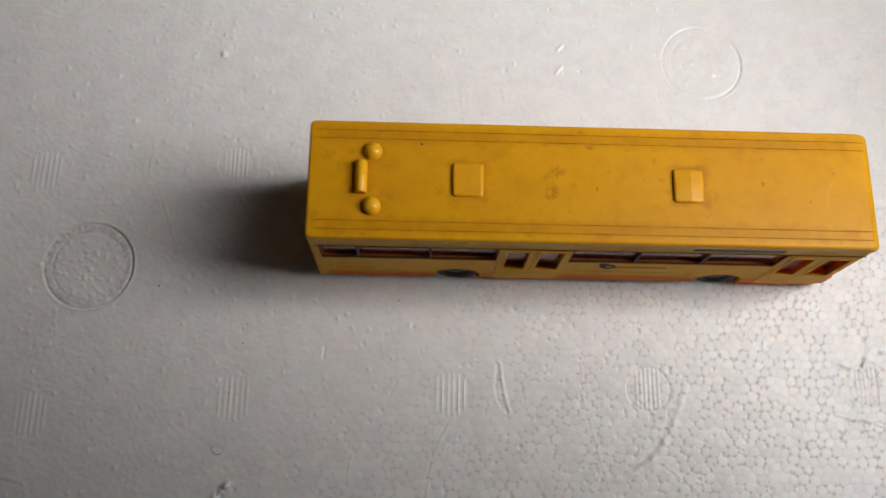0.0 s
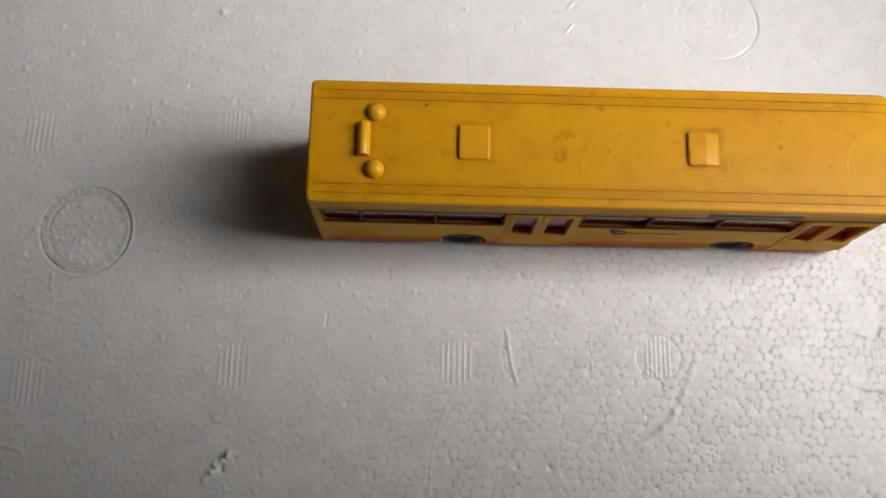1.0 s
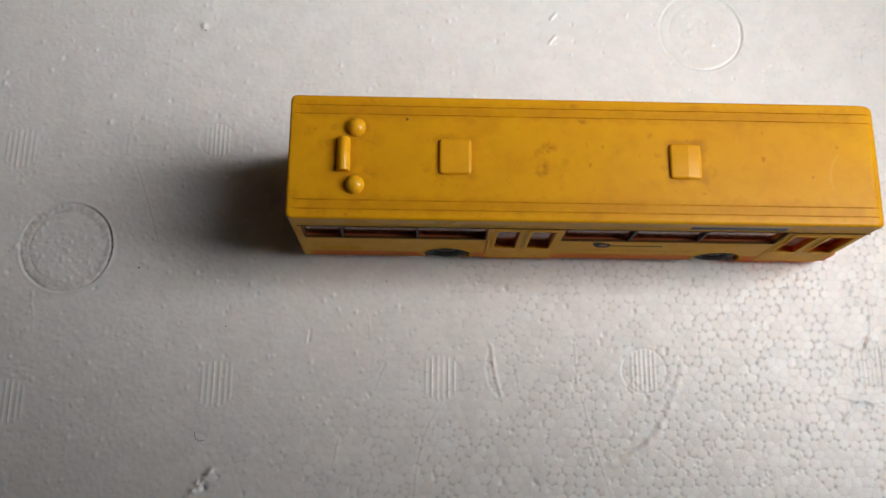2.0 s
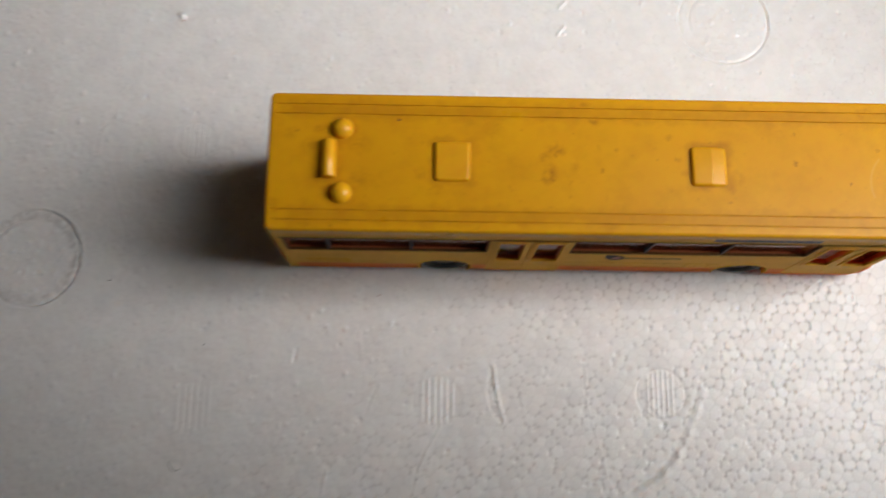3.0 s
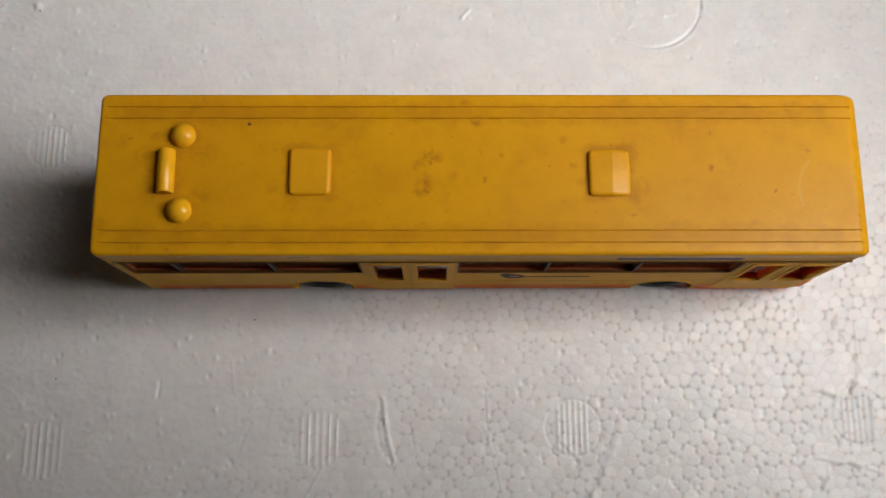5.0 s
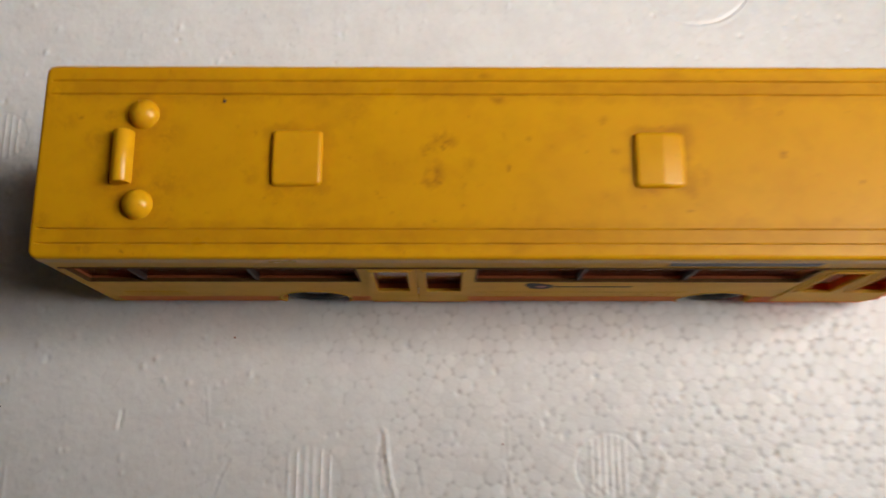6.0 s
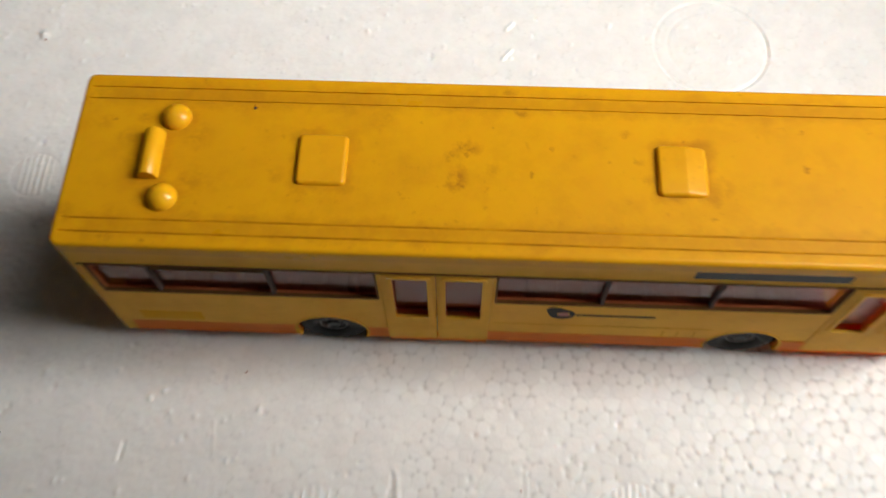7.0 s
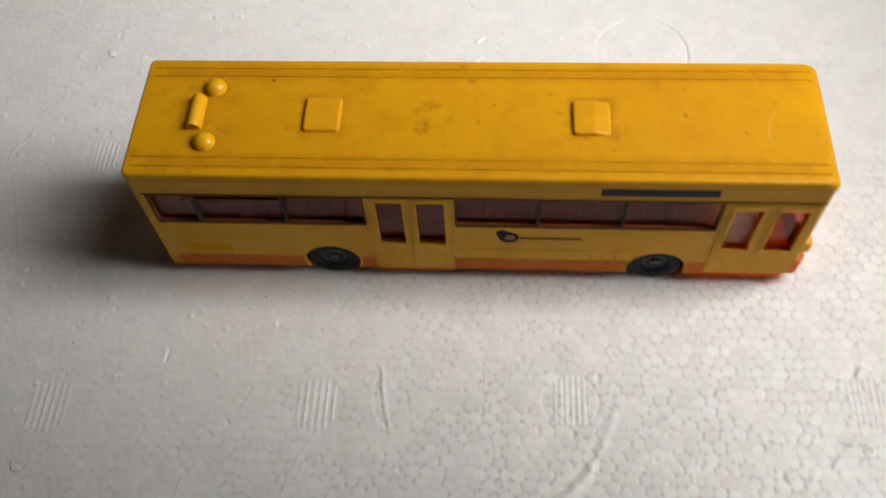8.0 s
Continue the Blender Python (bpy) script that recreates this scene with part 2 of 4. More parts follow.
def hazed_glazing():
    """The same clear plastic with a pale colour mixed in, which stands in for the reflection on the pane."""
    m = material("glazing_with_painted_haze", (0.62, 0.42, 0.38), 0.14, Transmission_Weight=1.0, IOR=1.24, Specular_Tint=(1.0, 0.5, 0.42, 1.0))
    k = Nodes(m)
    haze = k.add("ShaderNodeBsdfDiffuse", Color=(0.80, 0.58, 0.50, 1))
    both = k.add("ShaderNodeMixShader")
    k.link(k.ramp(k.noise(260.0), (0.3, 0.22), (0.7, 0.42)), both.inputs[0])
    k.link(k.shader.outputs[0], both.inputs[1])
    k.link(haze.outputs[0], both.inputs[2])
    k.link(both.outputs[0], k.tree.nodes["Material Output"].inputs[0])
    return m


HAZE_GLASS = hazed_glazing()
RUBBER = material("black_plastic_tyre", (0.009, 0.0095, 0.010), 0.5, Specular_IOR_Level=0.15)
HUB = material("dark_grey_hub", (0.10, 0.10, 0.105), 0.28)
RED_SHELL = material("deep_red_shell", (0.50, 0.085, 0.004), 0.5, Specular_IOR_Level=0.1)
k_ = Nodes(RED_SHELL)
k_.color(k_.mix(k_.ramp(k_.noise(200.0), (0.3, 0.0), (0.75, 1.0)), (0.52, 0.15, 0.06), (0.42, 0.11, 0.04)))
for m_, s_ in ((RUBBER, 800.0), (HUB, 900.0)):
    k_ = Nodes(m_)
    k_.rough(k_.ramp(k_.noise(s_), (0.3, 0.35), (0.7, 0.65)))


def foam_material():
    m = material("white_foam", (0.82, 0.815, 0.80), 0.55, Subsurface_Weight=0.7, Subsurface_Radius=(1.0, 0.85, 0.75), Subsurface_Scale=0.004)
    k = Nodes(m)
    co = k.coords()
    cell = k.add("ShaderNodeAttribute")
    cell.attribute_name = "bead_tone"
    tone = k.ramp(cell.outputs["Fac"], (0.0, (0.83, 0.823, 0.81)), (1.0, (0.925, 0.92, 0.91)))
    stain = k.ramp(k.noise(22.0, 4.0, 0.6, co), (0.4, 0.0), (0.75, 0.2))
    mottle = k.ramp(k.noise(130.0, 5.0, 0.7, co), (0.42, 0.0), (0.62, 0.3))
    tone = k.mix(mottle, tone, (0.70, 0.695, 0.69))
    # this mask greys the seams and paints shade into the holes between beads
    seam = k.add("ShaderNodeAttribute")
    seam.attribute_name = "bead_seam_hole_shade"
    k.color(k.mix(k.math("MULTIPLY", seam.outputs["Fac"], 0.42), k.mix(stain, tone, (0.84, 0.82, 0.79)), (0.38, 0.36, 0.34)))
    k.rough(k.ramp(k.noise(600.0, 3.0, 0.6, co), (0.3, 0.30), (0.7, 0.52)))
    k.bump(k.noise(1700.0, 3.0, 0.6, co), 0.00012, 0.35)
    return m


FOAM = foam_material()


def room_material(name, color, scale):
    m = material(name, color, 0.8)
    k = Nodes(m)
    k.color(k.mix(k.ramp(k.noise(scale), (0.35, 0.0), (0.7, 1.0)), color, tuple(c * 0.85 for c in color)))
    return m


WALL, CEILING, FLOOR = room_material("wall_paint", (0.62, 0.62, 0.64), 3.0), room_material("ceiling_paint", (0.40, 0.395, 0.40), 3.0), room_material("floor_boards", (0.26, 0.20, 0.15), 6.0)


# ================= mesh helpers =================
def part(name, bm, mat, parent=None, label="", smooth=False):
    """One mesh object from a bmesh, under a thing or a part."""
    me = bpy.data.meshes.new(name)
    bmesh.ops.recalc_face_normals(bm, faces=bm.faces)
    bm.to_mesh(me)
    bm.free()
    me.materials.append(mat)
    if smooth:
        me.shade_smooth()
        me.set_sharp_from_angle(angle=radians(38))
    ob = new(name, me)
    if parent is not None:
        ob.parent = parent
    if label:
        tagged(ob, label)
    return ob


def mm(*v):
    return Vector(v) * 0.001


def box(bm, x0, x1, y0, y1, z0, z1, bevel=0.0, segments=2):
    """A box in millimetres, its edges rounded by bevel."""
    made = bmesh.ops.create_cube(bm, size=1.0, matrix=Matrix.Translation(mm((x0 + x1) / 2, (y0 + y1) / 2, (z0 + z1) / 2)) @ Matrix.Diagonal((*mm(x1 - x0, y1 - y0, z1 - z0), 1)))
    if bevel:
        edges = list({e for v in made["verts"] for e in v.link_edges})
        bmesh.ops.bevel(bm, geom=edges, offset=bevel * 0.001, segments=segments, affect="EDGES", profile=0.5)
    return bm


def boxed(*size, bevel=0.0, segments=2):
    return box(bmesh.new(), *size, bevel=bevel, segments=segments)


def plate(outline, holes, d0, d1, axis="y", unit=0.001):
    """A flat plate with holes; outline and holes are loops of (a, z), where a runs along x (axis y) or y (axis x)."""
    bm = bmesh.new()

    def at(a, z, d):
        return Vector((a, d, z) if axis == "y" else (d, a, z)) * unit

    edges = []
    for loop in (outline, *holes):
        vs = [bm.verts.new(at(a, z, d0)) for a, z in loop]
        edges += [bm.edges.new((vs[n - 1], vs[n])) for n in range(len(vs))]
    bmesh.ops.triangle_fill(bm, use_beauty=True, use_dissolve=False, edges=edges)
    moved = bmesh.ops.extrude_face_region(bm, geom=list(bm.faces))
    shift = at(0, 0, d1) - at(0, 0, d0)
    bmesh.ops.translate(bm, verts=[g for g in moved["geom"] if isinstance(g, bmesh.types.BMVert)], vec=shift)
    return bm


def rect(x0, x1, z0, z1, r=0.0):
    """A loop of a rectangle, its corners rounded by r."""
    if not r:
        return [(x0, z0), (x1, z0), (x1, z1), (x0, z1)]
    out = []
    for cx, cz, a0 in ((x1 - r, z0 + r, -90), (x1 - r, z1 - r, 0), (x0 + r, z1 - r, 90), (x0 + r, z0 + r, 180)):
        out += [(cx + r * math.cos(radians(a0 + a)), cz + r * math.sin(radians(a0 + a))) for a in (0, 30, 60, 90)]
    return out


def prism(loop, z0, z1):
    """A loop of (x, y) raised from z0 to z1, in millimetres."""
    bm = bmesh.new()
    low = bm.faces.new([bm.verts.new(mm(x, y, z0)) for x, y in loop])
    up = bmesh.ops.extrude_face_region(bm, geom=[low])
    bmesh.ops.translate(bm, verts=[g for g in up["geom"] if isinstance(g, bmesh.types.BMVert)], vec=mm(0, 0, z1 - z0))
    return bm


def lathe(profile, cx, cz, steps=40, front_cap=True):
    """A body of revolution about an axis along y: profile is (y, radius) in millimetres."""
    bm = bmesh.new()
    rings = []
    for y, r in profile:
        rings.append([bm.verts.new(mm(cx + r * math.cos(2 * math.pi * n / steps), y, cz + r * math.sin(2 * math.pi * n / steps))) for n in range(steps)])
    for a, b in zip(rings, rings[1:]):
        for n in range(steps):
            bm.faces.new((a[n - 1], a[n], b[n], b[n - 1]))
    if front_cap:
        bm.faces.new(rings[0])
    bm.faces.new(rings[-1])
    return bm


def sheet(xs, ys, place, close=None):
    """A grid of quads over stations xs and ys; place gives each corner in millimetres. close: the height of a wall round it."""
    bm = bmesh.new()
    grid = [[bm.verts.new(mm(*place(x, y))) for x in xs] for y in ys]
    for j in range(len(ys) - 1):
        for i in range(len(xs) - 1):
            bm.faces.new((grid[j][i], grid[j][i + 1], grid[j + 1][i + 1], grid[j + 1][i]))
    if close is not None:
        rim = grid[0] + [row[-1] for row in grid[1:]] + grid[-1][-2::-1] + [row[0] for row in grid[-2:0:-1]]
        low = [bm.verts.new((v.co.x, v.co.y, close * 0.001)) for v in rim]
        for n in range(len(rim)):
            bm.faces.new((rim[n - 1], rim[n], low[n], low[n - 1]))
        bm.faces.new(low)
    return bm


# ================= the room =================
def sloping_slab(name, foot, thick, opening, y0, y1, z0, z1, mat):
    """A slab that leans with the roof and meets the level of the foam at x = foot; the opening is a loop of (y, z)."""
    bm = plate([(y0, z0 * RUN), (y1, z0 * RUN), (y1, z1 * RUN), (y0, z1 * RUN)], [[(y, z * RUN) for y, z in opening]], 0.0, thick, "x", 1.0)
    c, k = 1 / RUN, SLOPE / RUN
    bm.transform(Matrix(((c, 0, -k, foot), (0, 1, 0, 0), (k, 0, c, 0), (0, 0, 0, 1))))
    return part(name, bm, mat)


def room():
    """A plain attic room out of view: floor, the roof with its window, three walls, and an added slab under the roof
    that trims the light.
    """
    structure = dict(kind="structure")
    x0, y0, y1, z0 = -2.3, -1.6, 1.8, -0.04
    top = (LIGHT_MASK_X - x0) / SLOPE
    # unseen slab, added to hold back light from one side of the foam
    c = sloping_slab("ceiling", LIGHT_MASK_X, 0.012, LIGHT_MASK_OPENING, y0 - 0.1, y1 + 0.1, z0 - 0.05, top + 0.1, CEILING)
    tagged(c, "added unseen sloping slab whose slanted opening shapes the light", "ceiling", **structure)
    o = sloping_slab("roof", ROOF_X, 0.1, [(WIN_Y[0], WIN_Z[0]), (WIN_Y[1], WIN_Z[0]), (WIN_Y[1], WIN_Z[1]), (WIN_Y[0], WIN_Z[1])], y0 - 0.1, y1 + 0.1, z0 - 0.05, top + 0.7, CEILING)
    tagged(o, "sloping roof with one window opening", "roof", **structure)
    f = part("floor", plate(rect(y0 - 0.1, y1 + 0.1, z0 - 0.1, z0), [], x0 - 0.15, ROOF_X + 0.3, "x", 1.0), FLOOR)
    tagged(f, "dark wooden floor under the foam sheet", "floor", **structure)
    reach, peak = ROOF_X - SLOPE * z0, (ROOF_X - x0) / SLOPE
    w = part("wall_west", plate(rect(y0, y1, z0, peak + 0.1), [], x0 - 0.15, x0, "x", 1.0), WALL)
    n = part("wall_north", plate([(x0, z0), (reach, z0), (x0, peak)], [], y1, y1 + 0.1, "y", 1.0), WALL)
    s = part("wall_south", plate([(x0, z0), (reach, z0), (x0, peak)], [], y0 - 0.1, y0, "y", 1.0), WALL)
    for ob in (w, n, s):
        tagged(ob, "plain painted wall closing the room", "wall", **structure)


room()


# ================= the foam sheet =================
def foam_sheet():
    """A white foam packing sheet: pressed beads, ribbed ejector marks, rings, creases and nicks, in one relief."""
    step, x0, x1, y0, y1 = 0.3, -106.0, 181.0, -74.0, 98.0
    nx, ny = int((x1 - x0) / step) + 1, int((y1 - y0) / step) + 1
    X, Y = np.meshgrid(np.linspace(x0, x1, nx), np.linspace(y0, y1, ny))
    rng = np.random.default_rng(7)

    # beads: distances to the nearest three of a jittered lattice
    pitch = 2.65
    gx, gy = int((x1 - x0) / pitch) + 8, int((y1 - y0) / (pitch * 0.866)) + 8
    jit = rng.uniform(-0.27, 0.27, (gy, gx, 2)) * pitch
    tone = rng.random((gy, gx))
    tip = rng.normal(0, 1, (gy, gx, 2))
    J0 = np.floor((Y - y0) / (pitch * 0.866)).astype(int) + 3
    d1, d2, d3 = (np.full(X.shape, 1e3) for _ in range(3))
    shade, slope, lift = np.zeros(X.shape), np.zeros(X.shape), np.zeros(X.shape)
    rise = rng.normal(0, 1, (gy, gx))
    for dj in (-2, -1, 0, 1, 2):
        j = J0 + dj
        shift = 0.5 * (j % 2)
        base = np.floor((X - x0) / pitch - shift).astype(int) + 3
        for di in (-2, -1, 0, 1, 2, 3):
            i = base + di
            cx = x0 + (i - 3 + shift) * pitch + jit[j, i, 0]
            cy = y0 + (j - 3) * pitch * 0.866 + jit[j, i, 1]
            d = np.hypot(X - cx, Y - cy)
            first = d < d1
            d3 = np.where(first, d2, np.where(d < d2, d2, np.minimum(d3, d)))
            d2 = np.where(first, d1, np.minimum(d2, d))
            shade = np.where(first, tone[j, i], shade)
            slope = np.where(first, (X - cx) * tip[j, i, 0] + (Y - cy) * tip[j, i, 1], slope)
            lift = np.where(first, rise[j, i], lift)
            d1 = np.where(first, d, d1)
    edge, corner = d2 - d1, d3 - d1

    def waves(scale, seed, octaves=3):
        """Smooth noise about 0 over the sheet, scale in millimetres."""
        g = np.random.default_rng(seed)
        out, amp = np.zeros(X.shape), 1.0
        for _ in range(octaves):
            n = g.normal(0, 1, (int((y1 - y0) / scale) + 3, int((x1 - x0) / scale) + 3))
            u, v = (X - x0) / scale, (Y - y0) / scale
            i, j = u.astype(int), v.astype(int)
            u, v = u - i, v - j
            u, v = u * u * (3 - 2 * u), v * v * (3 - 2 * v)
            out += amp * ((n[j, i] * (1 - u) + n[j, i + 1] * u) * (1 - v) + (n[j + 1, i] * (1 - u) + n[j + 1, i + 1] * u) * v)
            scale, amp = scale / 2, amp * 0.55
        return out

    # the skin is smooth on one side of the sheet and open between the beads on the other
    opened = np.clip((X * 0.75 - Y * 0.8 - 18) / 75 + 0.12 * waves(18, 3), 0, 1) * np.clip((50 - Y) / 40, 0.12, 1)
    Z = -(0.004 + 0.009 * opened) * np.exp(-((edge / 0.26) ** 2))
    gap = np.exp(-((corner / 0.46) ** 2)) * (waves(3.0, 5, 1) > 0.55 - 0.6 * opened)
    Z += -(0.03 + 0.15 * opened) * gap
    Z += 0.003 * lift + (0.004 + 0.0015 * opened) * slope - 0.017 * opened * (d1 / 1.3) ** 2
    Z += 0.017 * waves(0.85, 11, 2) * (1.1 - opened) * (1 + 0.9 * np.clip((10 - X) / 40, 0, 1)) + 0.04 * waves(22, 12, 2)

    # small raised grains and pits, most on the smooth side
    for n in range(1500):
        px, py = rng.uniform(x0 + 4, x1 - 4), rng.uniform(y0 + 4, y1 - 4)
        smooth_side = px * 0.8 - py * 0.55 < 30
        r = rng.uniform(0.28, 0.5) if smooth_side else rng.uniform(0.3, 0.5)
        a = rng.choice([1, 1, 1, -1]) * rng.uniform(0.05, 0.42) if smooth_side else -rng.uniform(0.12, 0.3)
        i, j, w = int((px - x0) / step), int((py - y0) / step), 6
        win = np.s_[max(j - w, 0) : j + w, max(i - w, 0) : i + w]
        Z[win] += a * np.exp(-((X[win] - px) ** 2 + ((Y[win] - py) * rng.uniform(0.6, 1.2)) ** 2) / r**2)

    def near(px, py, r):
        return np.s_[max(int((py - r - y0) / step), 0) : int((py + r - y0) / step) + 2, max(int((px - r - x0) / step), 0) : int((px + r - x0) / step) + 2]

    # round ejector marks with upright ribs
    for px, py, lean, rim, size in ((-76.7, 28.8, 0.02, 0.06, 1.0), (-25.2, 32.0, 0.0, 0.16, 0.83), (-72.2, -37.6, 0.0, 0.05, 1.0), (-21.2, -32.6, 0.0, 0.05, 1.0), (34.8, -30.6, 0.0, 0.07, 1.0), (86.8, -28.4, 0.0, 0.15, 1.0), (145.7, -26.2, 0.0, 0.18, 1.0)):
        s = near(px, py, 8)
        dx, dy = X[s] - px, Y[s] - py
        dx, dy = (dx - lean * dy) / size, dy / size
        d = np.hypot(dx, dy)
        inside = 1 / (1 + np.exp((d - 5.5) / 0.12))
        bead = Z[s] * (1 - 0.6 * inside)
        gap_ = 1.15 if px > 60 else 1.42
        ribs = sum(np.exp(-(((dx + 0.3 * (px > 60) - (n - 2.5) * gap_) / 0.21) ** 2)) * (np.abs(dy) < 5.9 * np.sqrt(max(0.0, 1 - ((n - 2.5) * gap_ / 6.4) ** 2))) for n in range(6))
        Z[s] = bead - 0.07 * inside + (0.2 if px > 60 else 0.22) * ribs * inside - rim * np.exp(-(((d - 5.7) / 0.2) ** 2))

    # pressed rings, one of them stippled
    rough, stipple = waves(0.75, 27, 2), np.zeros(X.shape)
    for px, py, r_out, r_in, depth in ((-62.0, 2.0, 11.7, 9.4, 1.0), (107.4, 67.0, 11.6, 8.9, 0.46), (-77.0, 88.0, 11.6, 9.2, 0.4)):
        s = near(px, py, 14)
        d, a = np.hypot(X[s] - px, Y[s] - py), np.arctan2(Y[s] - py, X[s] - px)
        band = 1 / (1 + np.exp((d - r_out) / 0.12)) / (1 + np.exp((r_in - d) / 0.2))
        Z[s] = Z[s] * (1 - 0.6 * band) - 0.05 * band + (0.085 if px < -60 and py < 10 else 0.035) * band * rough[s]
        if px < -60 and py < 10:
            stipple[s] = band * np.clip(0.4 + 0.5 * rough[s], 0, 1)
        worn = (0.55 + 0.4 * np.cos(a + 0.25) + 0.15 * np.sin(2 * a + px) + 0.12 * np.sin(5 * a + 2 * px)).clip(0.12 if px < -60 else 0.35, 1.3)
        Z[s] += worn * depth * (-np.exp(-(((d - r_out) / 0.28) ** 2)) + 0.35 * np.exp(-(((d - r_out - 0.5) / 0.3) ** 2)))
        Z[s] += -0.3 * depth * (0.5 + 0.5 * np.cos(a - 2.6)) * np.exp(-(((d - r_in) / 0.28) ** 2))
        Z[s] += (0.3 if px < -60 else 0.12) * (waves(0.85, 21, 1)[s] - 0.55).clip(0, 1) / (1 + np.exp((d - r_in) / 0.3))

    def stroke(points, width, depth, ridge=0.0):
        """A crease along points: a furrow, with a ridge beside it."""
        for (ax, ay), (bx, by) in zip(points, points[1:]):
            s = near((ax + bx) / 2, (ay + by) / 2, math.hypot(bx - ax, by - ay) / 2 + 4 * width)
            ux, uy = bx - ax, by - ay
            length = math.hypot(ux, uy)
            t = np.clip(((X[s] - ax) * ux + (Y[s] - ay) * uy) / length**2, 0, 1)
            d = np.hypot(X[s] - ax - t * ux, Y[s] - ay - t * uy)
            side = ((X[s] - ax) * uy - (Y[s] - ay) * ux) / length
            Z[s] += -depth * np.exp(-((d / width) ** 2)) + ridge * np.exp(-(((d - 1.5 * width) / width) ** 2)) * (side < 0)

    stroke([(47.2, -22.8), (47.7, -27.0), (48.4, -31.0), (49.5, -34.8)], 0.42, 0.14, 0.24)
    stroke([(47.0, -24.5), (46.6, -28.5), (47.4, -32.0), (49.2, -34.6)], 0.4, 0.12, 0.0)
    stroke([(35.3, -35.9), (32.0, -42.0), (30.3, -46.0), (28.6, -55.0), (28.0, -66.0)], 0.3, 0.085, 0.102)
    stroke([(68.4, -28.5), (70.4, -35.8), (73.0, -46.0), (75.1, -53.6), (77.6, -61.0)], 0.24, 0.035, 0.075)
    stroke([(95.5, -27.5), (93.8, -32.5), (91.5, -37.5), (88.8, -42.5)], 0.8, 0.07, 0.1)
    stroke([(88.8, -42.5), (85.5, -46.2), (81.5, -48.8), (78.5, -50.0)], 0.95, 0.19, 0.28)
    stroke([(-46.0, 24.0), (-43.5, 18.0), (-41.5, 12.0), (-39.0, 4.5)], 0.3, 0.085, 0.119)
    stroke([(-69.8, -10.0), (-69.3, -14.0), (-68.6, -18.5)], 0.35, 0.05, 0.1)
    stroke([(1.2, -19.5), (0.9, -22.0)], 0.28, -0.16, 0)
    stroke([(1.7, -19.0), (1.4, -21.8)], 0.3, 0.3, 0)
    stroke([(16.0, -15.0), (16.6, -20.5)], 0.25, 0.06, 0.1)
    stroke([(20.8, -27.5), (19.6, -30.0), (18.6, -33.0)], 0.3, 0.12, 0.05)
    stroke([(10.0, -44.5), (9.0, -48.5), (8.6, -51.5)], 0.28, 0.1, 0.12)
    stroke([(-40.5, 49.0), (-43.5, 46.5), (-46.5, 43.0)], 0.3, 0.085, 0.136)
    stroke([(-45.5, 39.5), (-48.8, 36.5), (-48.0, 33.5)], 0.3, 0.085, 0.136)
    stroke([(64.6, 62.5), (66.2, 64.6)], 0.35, -0.51, 0)
    stroke([(65.2, 70.0), (66.6, 71.6)], 0.35, -0.51, 0)
    stroke([(146.2, -6.0), (146.3, -14.0), (145.6, -19.0)], 0.3, 0.04, 0.12)
    stroke([(144.9, -19.6), (144.1, -21.4)], 0.5, 0.55, 0.3)
    stroke([(138.0, -21.5), (140.5, -22.5)], 0.6, 0.22, 0.14)
    stroke([(136.5, -35.0), (140.5, -36.0), (144.5, -36.4), (149.0, -38.0)], 0.4, 0.08, 0.1)
    stroke([(142.8, -36.0), (144.2, -36.8)], 0.6, 0.38, 0.1)
    stroke([(137.0, -40.5), (138.6, -38.6)], 0.45, -0.3, 0)
    stroke([(68.8, -22.0), (69.2, -31.0)], 0.25, 0.07, 0.08)
    stroke([(53.5, -28.5), (54.2, -32.0)], 0.3, 0.1, 0.06)
    stroke([(-77.5, -53.6), (-74.5, -54.2), (-72.2, -54.8)], 0.5, 0.18, 0.2)
    stroke([(-21.7, -62.4), (-21.6, -64.0)], 0.3, 0.12, 0.14)
    stroke([(-15.1, -62.5), (-15.0, -64.2)], 0.3, 0.12, 0.14)
    stroke([(84.0, -31.5), (87.4, -34.9)], 0.3, 0.1, 0.12)
    stroke([(89.3, -47.7), (93.4, -51.0), (97.5, -54.1)], 0.28, 0.035, 0.06)
    stroke([(-46.1, 37.8), (-49.0, 34.1), (-49.3, 28.4)], 0.4, 0.1, 0.12)
    stroke([(-46.6, 53.1), (-43.5, 54.6), (-40.4, 54.0), (-38.3, 53.2)], 0.45, -0.12, 0.08)
    # single grains that stand up from the skin, and pits in it
    for gx_, gy_, gr_, ga_ in ((-54.0, 44.1, 0.6, 0.5), (-54.0, 36.5, 0.6, 0.55), (-70.9, 36.1, 0.5, 0.35), (-71.5, 51.6, 0.55, 0.45), (-74.6, 59.7, 0.55, 0.4), (-39.4, 64.4, 0.55, 0.4), (-60.0, 57.8, 0.5, 0.35), (-16.7, 54.3, 0.5, 0.35), (-28.5, 40.2, 0.5, 0.35), (-31.2, 65.6, 0.9, 0.7), (104.3, 66.8, 0.7, 0.3), (110.6, 63.5, 0.7, 0.3), (50.3, -56.3, 0.6, -0.6), (58.5, -56.2, 0.6, -0.6), (52.8, -43.7, 0.55, -0.5), (87.4, -35.2, 0.5, -0.5)):
        s = near(gx_, gy_, 3)
        Z[s] += ga_ * np.exp(-((X[s] - gx_) ** 2 + (Y[s] - gy_) ** 2) / gr_**2)
